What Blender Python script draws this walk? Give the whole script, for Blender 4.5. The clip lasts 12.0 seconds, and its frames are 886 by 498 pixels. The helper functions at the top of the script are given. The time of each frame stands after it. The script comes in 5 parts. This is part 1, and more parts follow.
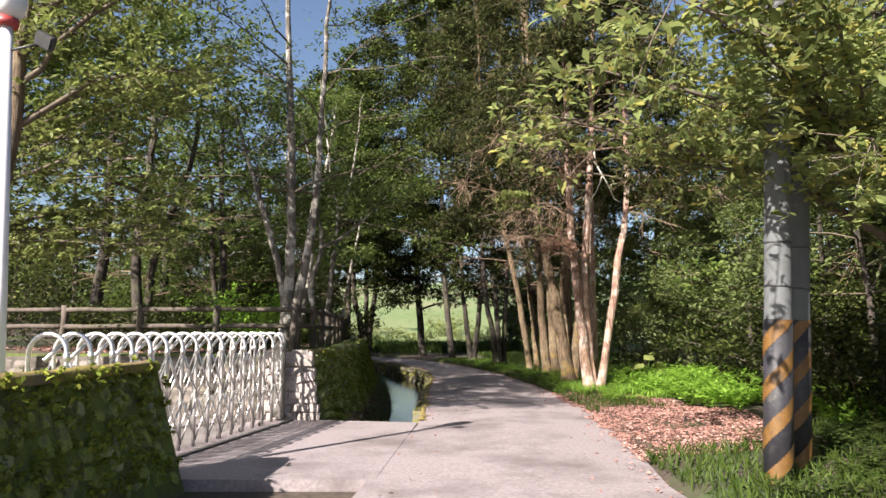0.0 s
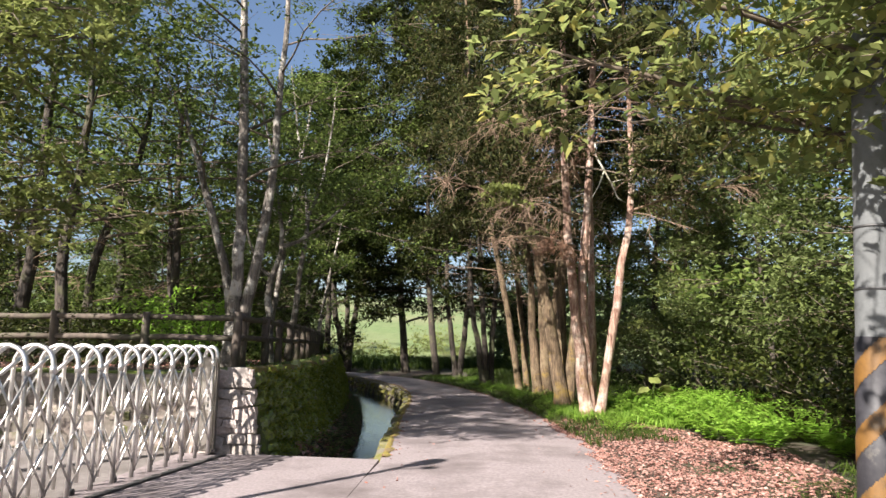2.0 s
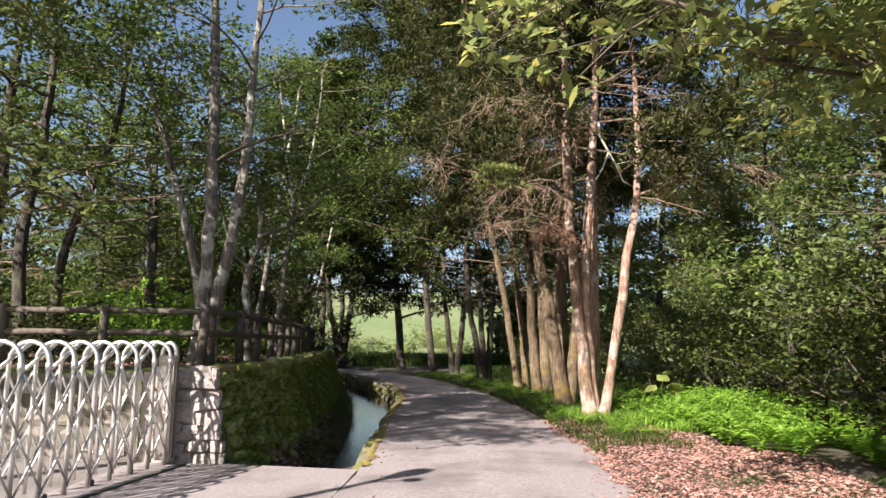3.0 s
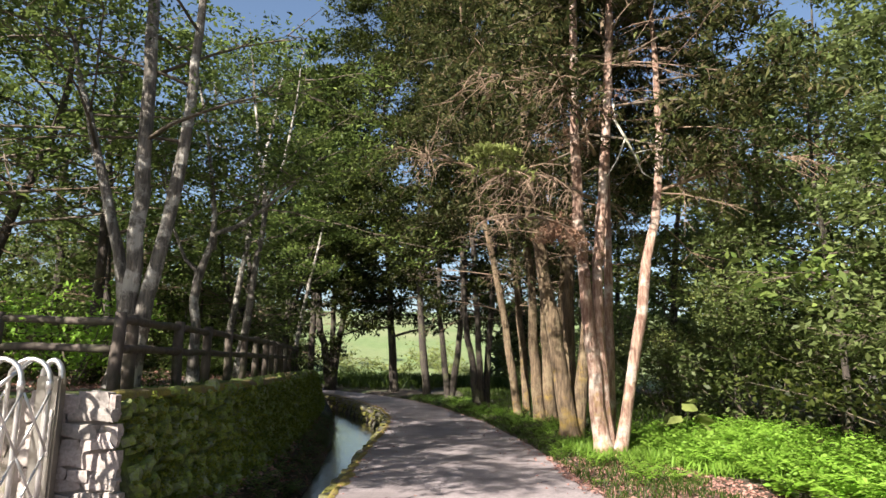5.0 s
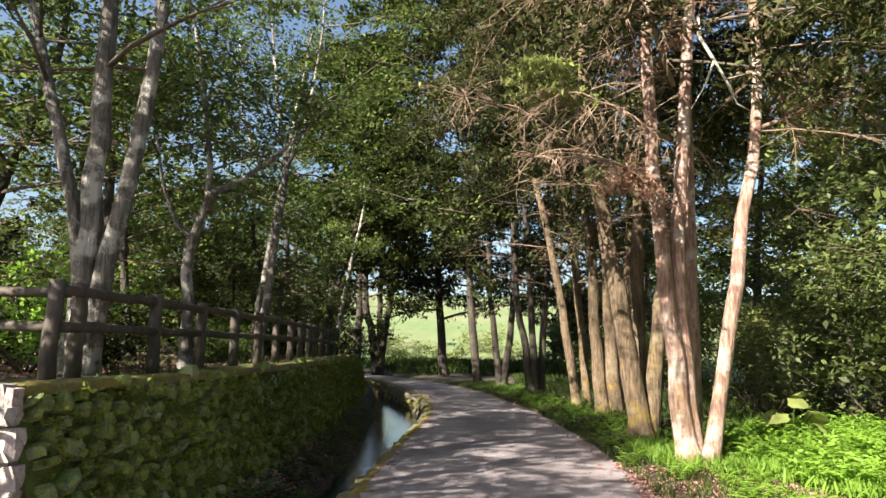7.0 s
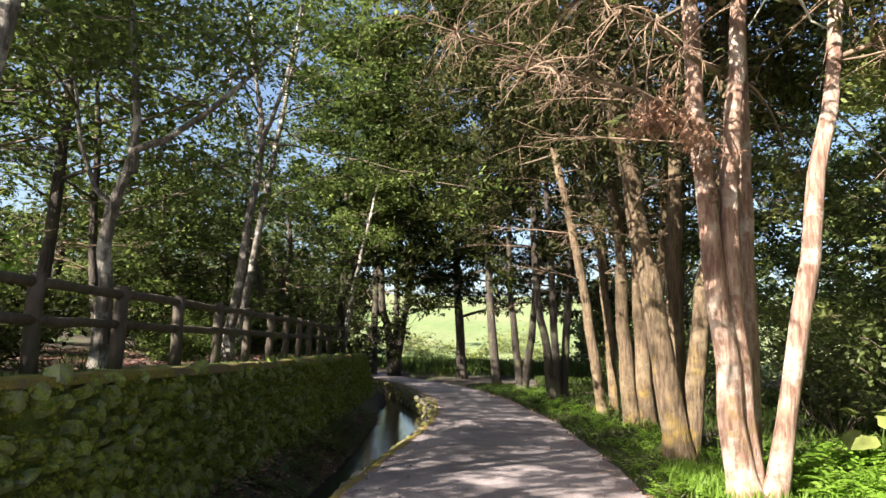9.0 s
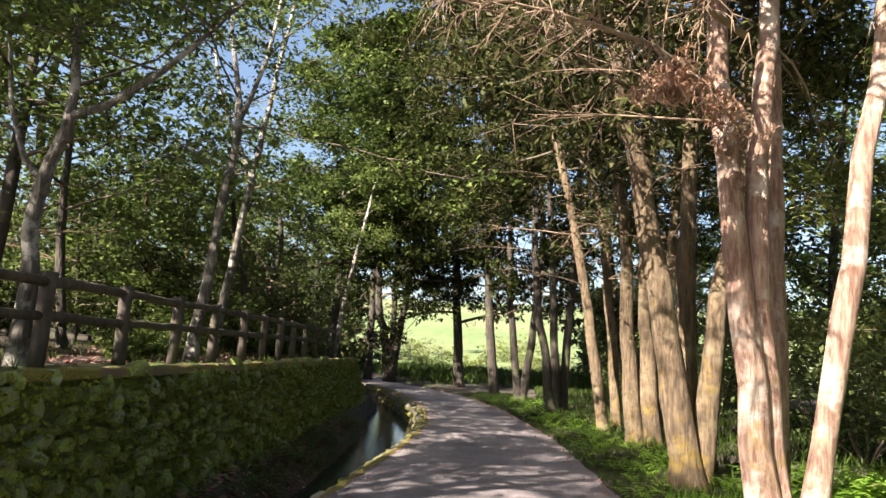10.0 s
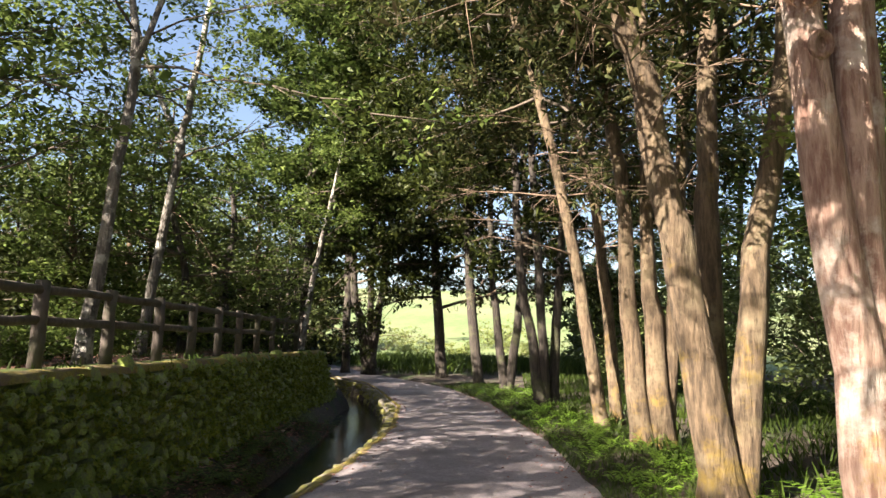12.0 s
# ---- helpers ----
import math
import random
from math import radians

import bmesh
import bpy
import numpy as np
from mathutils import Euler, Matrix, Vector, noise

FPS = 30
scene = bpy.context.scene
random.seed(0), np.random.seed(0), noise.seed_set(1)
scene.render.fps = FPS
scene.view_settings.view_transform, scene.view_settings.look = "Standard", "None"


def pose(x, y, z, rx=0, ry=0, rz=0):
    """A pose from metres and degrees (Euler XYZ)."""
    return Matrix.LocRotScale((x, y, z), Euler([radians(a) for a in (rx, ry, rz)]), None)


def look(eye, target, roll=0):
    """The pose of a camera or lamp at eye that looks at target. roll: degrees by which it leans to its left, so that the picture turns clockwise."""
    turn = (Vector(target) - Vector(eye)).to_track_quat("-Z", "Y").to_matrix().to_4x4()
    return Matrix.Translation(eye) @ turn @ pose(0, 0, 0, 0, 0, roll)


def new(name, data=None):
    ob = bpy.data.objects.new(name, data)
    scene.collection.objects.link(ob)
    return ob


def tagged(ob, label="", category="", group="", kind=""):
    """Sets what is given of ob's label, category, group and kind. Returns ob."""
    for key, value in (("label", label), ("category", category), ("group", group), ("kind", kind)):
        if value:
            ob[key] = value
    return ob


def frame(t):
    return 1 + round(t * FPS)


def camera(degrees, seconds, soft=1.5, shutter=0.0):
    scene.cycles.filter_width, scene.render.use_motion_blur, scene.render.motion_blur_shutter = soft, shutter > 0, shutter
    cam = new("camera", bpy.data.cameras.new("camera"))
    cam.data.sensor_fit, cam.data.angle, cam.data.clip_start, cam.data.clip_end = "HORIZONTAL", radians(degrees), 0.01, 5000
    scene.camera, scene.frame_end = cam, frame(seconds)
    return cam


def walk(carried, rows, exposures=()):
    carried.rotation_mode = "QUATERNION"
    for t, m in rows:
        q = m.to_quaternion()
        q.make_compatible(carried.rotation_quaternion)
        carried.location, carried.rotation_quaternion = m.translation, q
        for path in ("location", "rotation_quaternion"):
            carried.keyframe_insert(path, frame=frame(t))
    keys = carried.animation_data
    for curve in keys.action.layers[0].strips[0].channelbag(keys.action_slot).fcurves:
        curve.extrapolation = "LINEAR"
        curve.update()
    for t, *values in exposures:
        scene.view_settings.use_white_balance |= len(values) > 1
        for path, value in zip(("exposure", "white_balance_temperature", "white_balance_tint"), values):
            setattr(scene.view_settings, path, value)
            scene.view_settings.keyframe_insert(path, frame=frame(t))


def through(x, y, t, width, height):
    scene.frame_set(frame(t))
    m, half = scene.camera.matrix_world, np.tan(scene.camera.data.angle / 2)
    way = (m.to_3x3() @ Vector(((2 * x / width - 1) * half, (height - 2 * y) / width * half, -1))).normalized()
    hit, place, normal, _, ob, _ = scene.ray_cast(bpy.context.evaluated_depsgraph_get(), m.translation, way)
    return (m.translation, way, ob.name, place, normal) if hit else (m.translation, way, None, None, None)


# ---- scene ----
cam = camera(67.4, 12.0)
METRES, EYE, TILT, LEAN, TURN = 13.0, 1.55, 7.1, 0.0, 0.0
ROWS = [
    (0.0, 0.0, 0.0, 0.0, 0.0, 0.0, -0.0),
    (0.5, 0.0052, 0.0422, -0.0057, -0.97, -0.21, -0.2),
    (1.0, 0.0096, 0.0821, -0.0088, -1.6, 0.52, -0.89),
    (1.5, 0.0134, 0.1211, -0.0126, -1.52, 1.23, -1.18),
    (2.0, 0.0212, 0.1624, -0.019, -0.81, 1.28, -0.89),
    (2.5, 0.0271, 0.2038, -0.0243, -0.47, 1.05, -0.75),
    (3.0, 0.0359, 0.2443, -0.0297, -0.79, 0.96, -0.75),
    (3.5, 0.0389, 0.2848, -0.0354, -1.19, 1.21, -0.87),
    (5.5, 0.0674, 0.444, -0.0541, -0.17, 2.87, -1.44),
    (6.0, 0.0733, 0.4841, -0.0597, 1.2, 2.31, -0.88),
    (6.5, 0.0768, 0.5262, -0.0649, 2.72, 1.64, -0.58),
    (7.0, 0.0787, 0.5681, -0.0704, 4.19, 1.3, -0.76),
    (7.5, 0.0856, 0.6094, -0.0756, 5.2, 1.18, -0.64),
    (9.5, 0.1185, 0.7693, -0.0973, 7.49, 1.44, -1.39),
    (10.0, 0.1235, 0.8107, -0.102, 7.4, 1.84, -2.44),
    (10.5, 0.1257, 0.8522, -0.1069, 6.99, 1.97, -2.73),
    (11.0, 0.126, 0.8957, -0.1116, 6.72, 1.76, -2.02),
    (11.5, 0.1288, 0.9386, -0.1167, 6.41, 1.36, -1.19),
    (12.0, 0.1344, 0.9811, -0.123, 6.35, 0.89, -0.41),
]
walk(cam, [(t, pose(0, 0, EYE, TILT, LEAN, TURN) @ pose(METRES * x, METRES * y, METRES * z, 90 + pitch, roll, yaw)) for t, x, y, z, yaw, pitch, roll in ROWS],
     exposures=((0.0, 1.78, 6350, 14), (3.5, 1.75, 6350, 12), (6.5, 2.08, 6500, 10), (9.5, 2.38, 6650, 12), (12.0, 2.55, 6800, 14)))

# ---- world, sun, exposure ----
SUN_TO = Vector((-0.67, -0.74, 0.70)).normalized()
world = bpy.data.worlds.new("sky")
world.use_nodes = True
scene.world = world
wn = world.node_tree.nodes
sky = wn.new("ShaderNodeTexSky")
sky.sky_type = "NISHITA"
sky.sun_disc = False
sky.sun_elevation = math.asin(SUN_TO.z)
sky.sun_rotation = math.atan2(SUN_TO.x, SUN_TO.y)
sky.air_density, sky.dust_density, sky.ozone_density = 1.0, 1.7, 1.0
wn["Background"].inputs["Strength"].default_value = 0.05
world.node_tree.links.new(sky.outputs[0], wn["Background"].inputs["Color"])
sun_data = bpy.data.lights.new("sun", "SUN")
sun_data.energy, sun_data.angle, sun_data.color = 5.0, radians(0.55), (1.0, 0.93, 0.82)
sun = new("sun", sun_data)
sun.matrix_world = look(SUN_TO * 60, (0, 0, 0))

# ---- materials ----


def material(name, rough=0.8):
    m = bpy.data.materials.new(name)
    m.use_nodes = True
    b = m.node_tree.nodes["Principled BSDF"]
    b.inputs["Roughness"].default_value = rough
    return m, m.node_tree.nodes, m.node_tree.links, b


def ramp(nodes, stops):
    r = nodes.new("ShaderNodeValToRGB")
    while len(r.color_ramp.elements) < len(stops):
        r.color_ramp.elements.new(0.5)
    for e, (p, c) in zip(r.color_ramp.elements, stops):
        e.position, e.color = p, (*c, 1)
    return r


def noise_tex(nodes, links, scale, detail=5, coord=None, rough=0.6):
    n = nodes.new("ShaderNodeTexNoise")
    n.inputs["Scale"].default_value = scale
    n.inputs["Detail"].default_value = detail
    n.inputs["Roughness"].default_value = rough
    if coord is not None:
        links.new(coord, n.inputs["Vector"])
    return n


def mixed(nodes, links, fac, a, b):
    m = nodes.new("ShaderNodeMix")
    m.data_type = "RGBA"
    for k, v in ((0, fac), (6, a), (7, b)):
        if isinstance(v, (tuple, float, int)):
            m.inputs[k].default_value = (*v, 1) if isinstance(v, tuple) else v
        else:
            links.new(v, m.inputs[k])
    return m.outputs[2]


def bumped(nodes, links, bsdf, height, strength, distance):
    b = nodes.new("ShaderNodeBump")
    b.inputs["Strength"].default_value, b.inputs["Distance"].default_value = strength, distance
    links.new(height, b.inputs["Height"])
    links.new(b.outputs[0], bsdf.inputs["Normal"])


def grainy(name, low, high, scale, rough=0.85, stain=None, stain_scale=1.0, stain_at=(0.5, 0.7), bump=0.4, dist=0.01, stretch=(1, 1, 1)):
    """Two-scale surface: fine grain between two colours, with larger stains of a third."""
    m, nodes, links, b = material(name, rough)
    geo = nodes.new("ShaderNodeNewGeometry")
    mp = nodes.new("ShaderNodeMapping")
    mp.inputs["Scale"].default_value = stretch
    links.new(geo.outputs["Position"], mp.inputs[0])
    fine = noise_tex(nodes, links, scale, 8, mp.outputs[0])
    r = ramp(nodes, [(0.3, low), (0.7, high)])
    links.new(fine.outputs[0], r.inputs[0])
    col = r.outputs[0]
    if stain:
        big = noise_tex(nodes, links, stain_scale, 6, geo.outputs["Position"], 0.65)
        sr = ramp(nodes, [(stain_at[0], (0, 0, 0)), (stain_at[1], (1, 1, 1))])
        links.new(big.outputs[0], sr.inputs[0])
        col = mixed(nodes, links, sr.outputs[0], col, stain)
    links.new(col, b.inputs["Base Color"])
    bumped(nodes, links, b, fine.outputs[0], bump, dist)
    return m


def leafy(name, colours, through=0.4, rough=0.5):
    """Leaves: colour varies leaf by leaf, light shines through."""
    m, nodes, links, b = material(name, rough)
    b.inputs["Specular IOR Level"].default_value = 0.15
    geo = nodes.new("ShaderNodeNewGeometry")
    n = len(colours) - 1
    r = ramp(nodes, [(i / n, c) for i, c in enumerate(colours)])
    links.new(geo.outputs["Random Per Island"], r.inputs[0])
    patch = noise_tex(nodes, links, 0.45, 3, geo.outputs["Position"])
    hsv = nodes.new("ShaderNodeHueSaturation")
    mr = nodes.new("ShaderNodeMapRange")
    mr.inputs[1].default_value, mr.inputs[2].default_value = 0.3, 0.7
    mr.inputs[3].default_value, mr.inputs[4].default_value = 0.7, 1.3
    links.new(patch.outputs[0], mr.inputs[0])
    links.new(mr.outputs[0], hsv.inputs["Value"])
    links.new(r.outputs[0], hsv.inputs["Color"])
    links.new(hsv.outputs[0], b.inputs["Base Color"])
    tr = nodes.new("ShaderNodeBsdfTranslucent")
    links.new(hsv.outputs[0], tr.inputs[0])
    mx = nodes.new("ShaderNodeMixShader")
    mx.inputs[0].default_value = through
    links.new(b.outputs[0], mx.inputs[1])
    links.new(tr.outputs[0], mx.inputs[2])
    links.new(mx.outputs[0], nodes["Material Output"].inputs[0])
    return m


def bark(name, low, high, patch, patch_at=(0.52, 0.62), lichen=None):
    m, nodes, links, b = material(name, 0.9)
    geo = nodes.new("ShaderNodeNewGeometry")
    mp = nodes.new("ShaderNodeMapping")
    mp.inputs["Scale"].default_value = (14, 14, 2.2)
    links.new(geo.outputs["Position"], mp.inputs[0])
    strip = noise_tex(nodes, links, 1.6, 8, mp.outputs[0], 0.7)
    r = ramp(nodes, [(0.4, low), (0.6, high)])
    links.new(strip.outputs[0], r.inputs[0])
    big = noise_tex(nodes, links, 2.6, 6, geo.outputs["Position"], 0.7)
    pr = ramp(nodes, [(patch_at[0], (0, 0, 0)), (patch_at[1], (1, 1, 1))])
    links.new(big.outputs[0], pr.inputs[0])
    col = mixed(nodes, links, pr.outputs[0], r.outputs[0], patch)
    if lichen:
        sp = noise_tex(nodes, links, 3.0, 6, geo.outputs["Position"], 0.75)
        lr = ramp(nodes, [(0.54, (0, 0, 0)), (0.74, (1, 1, 1))])
        sep = nodes.new("ShaderNodeSeparateXYZ")
        links.new(geo.outputs["Position"], sep.inputs[0])
        foot = nodes.new("ShaderNodeMapRange")
        for k, v in ((1, 0.2), (2, 1.9), (3, 0.07), (4, -0.06)):
            foot.inputs[k].default_value = v
        links.new(sep.outputs[2], foot.inputs[0])
        low_sum = nodes.new("ShaderNodeMath")
        links.new(sp.outputs[0], low_sum.inputs[0])
        links.new(foot.outputs[0], low_sum.inputs[1])
        links.new(low_sum.outputs[0], lr.inputs[0])
        col = mixed(nodes, links, lr.outputs[0], col, lichen)
    links.new(col, b.inputs["Base Color"])
    bumped(nodes, links, b, strip.outputs[0], 1.0, 0.06)
    return m


def piece_mat(name, colours, moss, moss_at, rough=0.9, scale=3.0):
    """Stone pieces: each its own tone, moss and dirt in patches over them."""
    m, nodes, links, b = material(name, rough)
    geo = nodes.new("ShaderNodeNewGeometry")
    info = nodes.new("ShaderNodeObjectInfo")
    n = len(colours) - 1
    add = nodes.new("ShaderNodeMath")
    add.operation = "ADD"
    fr = nodes.new("ShaderNodeMath")
    fr.operation = "FRACT"
    links.new(info.outputs["Random"], add.inputs[0])
    links.new(geo.outputs["Random Per Island"], add.inputs[1])
    links.new(add.outputs[0], fr.inputs[0])
    r = ramp(nodes, [(i / n, c) for i, c in enumerate(colours)])
    links.new(fr.outputs[0], r.inputs[0])
    fine = noise_tex(nodes, links, 26, 8, geo.outputs["Position"], 0.7)
    fr2 = ramp(nodes, [(0.3, (0.55, 0.55, 0.55)), (0.7, (1.2, 1.2, 1.2))])
    links.new(fine.outputs[0], fr2.inputs[0])
    mul = nodes.new("ShaderNodeMix")
    mul.data_type, mul.blend_type = "RGBA", "MULTIPLY"
    mul.inputs[0].default_value = 1.0
    links.new(r.outputs[0], mul.inputs[6])
    links.new(fr2.outputs[0], mul.inputs[7])
    big = noise_tex(nodes, links, scale, 7, geo.outputs["Position"], 0.7)
    mr = ramp(nodes, [(moss_at[0], (0, 0, 0)), (moss_at[1], (1, 1, 1))])
    links.new(big.outputs[0], mr.inputs[0])
    mossn = noise_tex(nodes, links, 60, 4, geo.outputs["Position"])
    mossr = ramp(nodes, [(0.3, tuple(c * 0.5 for c in moss)), (0.7, tuple(c * 1.4 for c in moss))])
    links.new(mossn.outputs[0], mossr.inputs[0])
    col = mixed(nodes, links, mr.outputs[0], mul.outputs[2], mossr.outputs[0])
    links.new(col, b.inputs["Base Color"])
    bumped(nodes, links, b, fine.outputs[0], 0.8, 0.02)
    return m


def metal(name, colour, rough, grime=(0.25, 0.22, 0.2)):
    m, nodes, links, b = material(name, rough)
    b.inputs["Metallic"].default_value = 0.9
    geo = nodes.new("ShaderNodeNewGeometry")
    n = noise_tex(nodes, links, 18, 6, geo.outputs["Position"], 0.7)
    r = ramp(nodes, [(0.35, colour), (0.75, tuple(0.55 * c + 0.45 * g for c, g in zip(colour, grime)))])
    links.new(n.outputs[0], r.inputs[0])
    links.new(r.outputs[0], b.inputs["Base Color"])
    rr = nodes.new("ShaderNodeMapRange")
    rr.inputs[3].default_value, rr.inputs[4].default_value = rough * 0.7, rough * 1.5
    links.new(n.outputs[0], rr.inputs[0])
    links.new(rr.outputs[0], b.inputs["Roughness"])
    return m


CONCRETE_ROAD = grainy("road_concrete", (0.165, 0.139, 0.14), (0.295, 0.251, 0.254), 24, 0.8, (0.115, 0.094, 0.092), 0.7, (0.46, 0.68), 0.35, 0.008)
ROAD_EDGE = piece_mat("canal_edge_stone", [(0.128, 0.112, 0.096), (0.208, 0.184, 0.16), (0.16, 0.144, 0.112)], (0.16, 0.152, 0.028), (0.42, 0.56))
SOIL = grainy("forest_soil", (0.028, 0.0208, 0.0144), (0.08, 0.056, 0.04), 9, 0.95, (0.04, 0.06, 0.016), 0.5, (0.5, 0.62), 0.9, 0.04)
MEADOW = grainy("meadow_grass", (0.075, 0.115, 0.034), (0.135, 0.18, 0.064), 1.2, 0.9, (0.15, 0.165, 0.075), 0.05, (0.45, 0.65), 0.8, 0.2)
YARD = grainy("yard_concrete", (0.12, 0.105, 0.1), (0.2, 0.18, 0.17), 16, 0.85, (0.075, 0.065, 0.055), 0.8, (0.45, 0.65))
WALL_CORE = grainy("wall_mortar_and_moss", (0.05, 0.055, 0.02), (0.13, 0.145, 0.05), 30, 0.95, (0.11, 0.15, 0.022), 3.5, (0.4, 0.55), 1.0, 0.04)
STONE_MOSSY = piece_mat("mossy_stone", [(0.075, 0.078, 0.055), (0.15, 0.145, 0.11), (0.1, 0.1, 0.07), (0.34, 0.33, 0.29)], (0.2, 0.25, 0.036), (0.3, 0.6), scale=13.0)
STONE_CLEAN = piece_mat("pale_stone", [(0.33, 0.27, 0.245), (0.42, 0.36, 0.335), (0.28, 0.25, 0.225), (0.47, 0.4, 0.37)], (0.13, 0.13, 0.035), (0.6, 0.72))
# Darker copy of pale_stone: shade behind the gate put into the colour.
STONE_YARD_SHADED = piece_mat("shaded_yard_stone", [(0.2, 0.165, 0.145), (0.27, 0.23, 0.2), (0.15, 0.13, 0.11), (0.3, 0.24, 0.21)], (0.08, 0.085, 0.025), (0.5, 0.62))
MORTAR = grainy("pale_wall_mortar", (0.24, 0.2, 0.175), (0.34, 0.29, 0.26), 22, 0.9, (0.14, 0.12, 0.095), 2.5, (0.52, 0.68), 0.6, 0.01)
# Pale mortar toned down for that same shade.
SHADED_MORTAR = grainy("shaded_wall_mortar", (0.08, 0.068, 0.058), (0.15, 0.13, 0.11), 22, 0.9, (0.05, 0.045, 0.03), 2.5, (0.5, 0.66), 0.6, 0.01)
MOSS = grainy("moss", (0.12, 0.1, 0.015), (0.3, 0.23, 0.04), 40, 0.95, (0.16, 0.11, 0.06), 3, (0.48, 0.6), 1.0, 0.02)
WOOD_FENCE = grainy("weathered_fence_log", (0.045, 0.0338, 0.0263), (0.12, 0.0938, 0.075), 12, 0.85, (0.06, 0.0638, 0.03), 1.5, (0.5, 0.7), 0.8, 0.015, (1, 1, 0.4))
STEEL = metal("brushed_steel", (0.78, 0.75, 0.73), 0.32)
STEEL_DULL = metal("dull_steel_post", (0.3, 0.28, 0.25), 0.38)
# Grey kept dark: the tree's shade over the poles is in the colour.
POLE_GREY = grainy("shaded_pole_concrete", (0.078, 0.083, 0.085), (0.1, 0.105, 0.107), 40, 0.8, (0.066, 0.069, 0.069), 2.5, (0.5, 0.75), 0.2, 0.004)
STRIPE_BLACK = grainy("black_band_paint", (0.012, 0.012, 0.016), (0.03, 0.028, 0.032), 20, 0.6, (0.06, 0.055, 0.05), 5, (0.62, 0.7), 0.2, 0.003)
# Ochre dulled for shade as well; the stain is worn paint.
STRIPE_YELLOW = grainy("shaded_yellow_paint", (0.09, 0.042, 0.007), (0.14, 0.068, 0.012), 14, 0.6, (0.045, 0.028, 0.012), 6, (0.5, 0.64), 0.2, 0.003)
WHITE_PAINT = grainy("white_lamp_paint", (0.612, 0.595, 0.612), (0.697, 0.68, 0.697), 8, 0.45, (0.425, 0.399, 0.383), 3, (0.6, 0.8), 0.1, 0.002)
RED_PAINT = grainy("red_collar_paint", (0.25, 0.03, 0.03), (0.35, 0.05, 0.04), 14, 0.5)
DARK_METAL = grainy("dark_metal", (0.02, 0.02, 0.022), (0.05, 0.05, 0.05), 16, 0.5)
BARK_CEDAR = bark("reddish_cedar_bark", (0.17, 0.088, 0.062), (0.37, 0.25, 0.19), (0.47, 0.385, 0.325), (0.5, 0.63), (0.26, 0.175, 0.045))
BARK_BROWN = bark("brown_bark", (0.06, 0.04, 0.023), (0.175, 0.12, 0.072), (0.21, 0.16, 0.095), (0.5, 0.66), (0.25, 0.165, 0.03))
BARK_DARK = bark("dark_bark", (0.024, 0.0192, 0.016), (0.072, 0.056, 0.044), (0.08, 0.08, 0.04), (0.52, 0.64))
BARK_PALE = bark("pale_patchy_bark", (0.07, 0.06, 0.05), (0.2, 0.175, 0.15), (0.42, 0.39, 0.345), (0.5, 0.58))
TWIG_DEAD = grainy("dead_twig", (0.13, 0.0845, 0.0553), (0.273, 0.189, 0.13), 12, 0.9)
SNAG_WOOD = grainy("bleached_wood", (0.3, 0.28, 0.23), (0.46, 0.43, 0.37), 14, 0.85, (0.2, 0.2, 0.12), 3, (0.5, 0.66))
TWIG_DARK = grainy("live_twig", (0.06, 0.045, 0.03), (0.14, 0.11, 0.08), 12, 0.9)
LEAF_BROAD = leafy("broad_leaves", [(0.029, 0.048, 0.012), (0.083, 0.124, 0.028), (0.178, 0.226, 0.06), (0.05, 0.076, 0.018)], 0.42)
LEAF_MIXED = leafy("deep_green_leaves", [(0.018, 0.03, 0.008), (0.05, 0.078, 0.018), (0.1, 0.13, 0.034)], 0.36)
LEAF_PALE = leafy("pale_sunlit_leaves", [(0.135, 0.168, 0.045), (0.225, 0.259, 0.0788), (0.18, 0.192, 0.0675)], 0.4)
LEAF_YELLOW = leafy("yellow_green_leaves", [(0.16, 0.2, 0.06), (0.3, 0.34, 0.12), (0.12, 0.16, 0.05), (0.25, 0.28, 0.1), (0.36, 0.33, 0.09)], 0.55)
LEAF_CEDAR = leafy("cedar_sprays", [(0.018, 0.026, 0.009), (0.045, 0.056, 0.018), (0.1, 0.11, 0.036), (0.1, 0.075, 0.04)], 0.35, 0.6)
# Near-black greens: the gloom inside the wood is put into the leaf colour.
LEAF_SHADED = leafy("dark_shaded_leaves", [(0.0109, 0.0164, 0.00391), (0.0282, 0.0375, 0.00857), (0.0664, 0.0785, 0.0172)], 0.3)
LEAF_OLIVE = leafy("dull_olive_leaves", [(0.06, 0.085, 0.026), (0.145, 0.18, 0.06), (0.09, 0.115, 0.04)], 0.4)
LEAF_FERN = leafy("fern_fronds", [(0.166, 0.309, 0.0331), (0.243, 0.42, 0.0497), (0.299, 0.464, 0.0774)], 0.45)
LEAF_GRASS = leafy("grass_blades", [(0.024, 0.044, 0.0072), (0.044, 0.072, 0.012), (0.072, 0.104, 0.02)], 0.35)
LEAF_WEED = leafy("lush_weeds", [(0.0994, 0.199, 0.0221), (0.166, 0.287, 0.0387), (0.211, 0.332, 0.0553)], 0.4)
LEAF_RUST = leafy("dead_rust_needles", [(0.208, 0.112, 0.072), (0.288, 0.176, 0.12), (0.24, 0.144, 0.104)], 0.3)
LITTER = leafy("fallen_leaves", [(0.2, 0.09, 0.07), (0.36, 0.2, 0.165), (0.27, 0.14, 0.115), (0.42, 0.27, 0.23)], 0.1, 0.9)

water, wnodes, wlinks, wb = material("canal_water", 0.04)
wb.inputs["Base Color"].default_value = (0.022, 0.027, 0.022, 1)
wb.inputs["IOR"].default_value = 1.33
wgeo = wnodes.new("ShaderNodeNewGeometry")
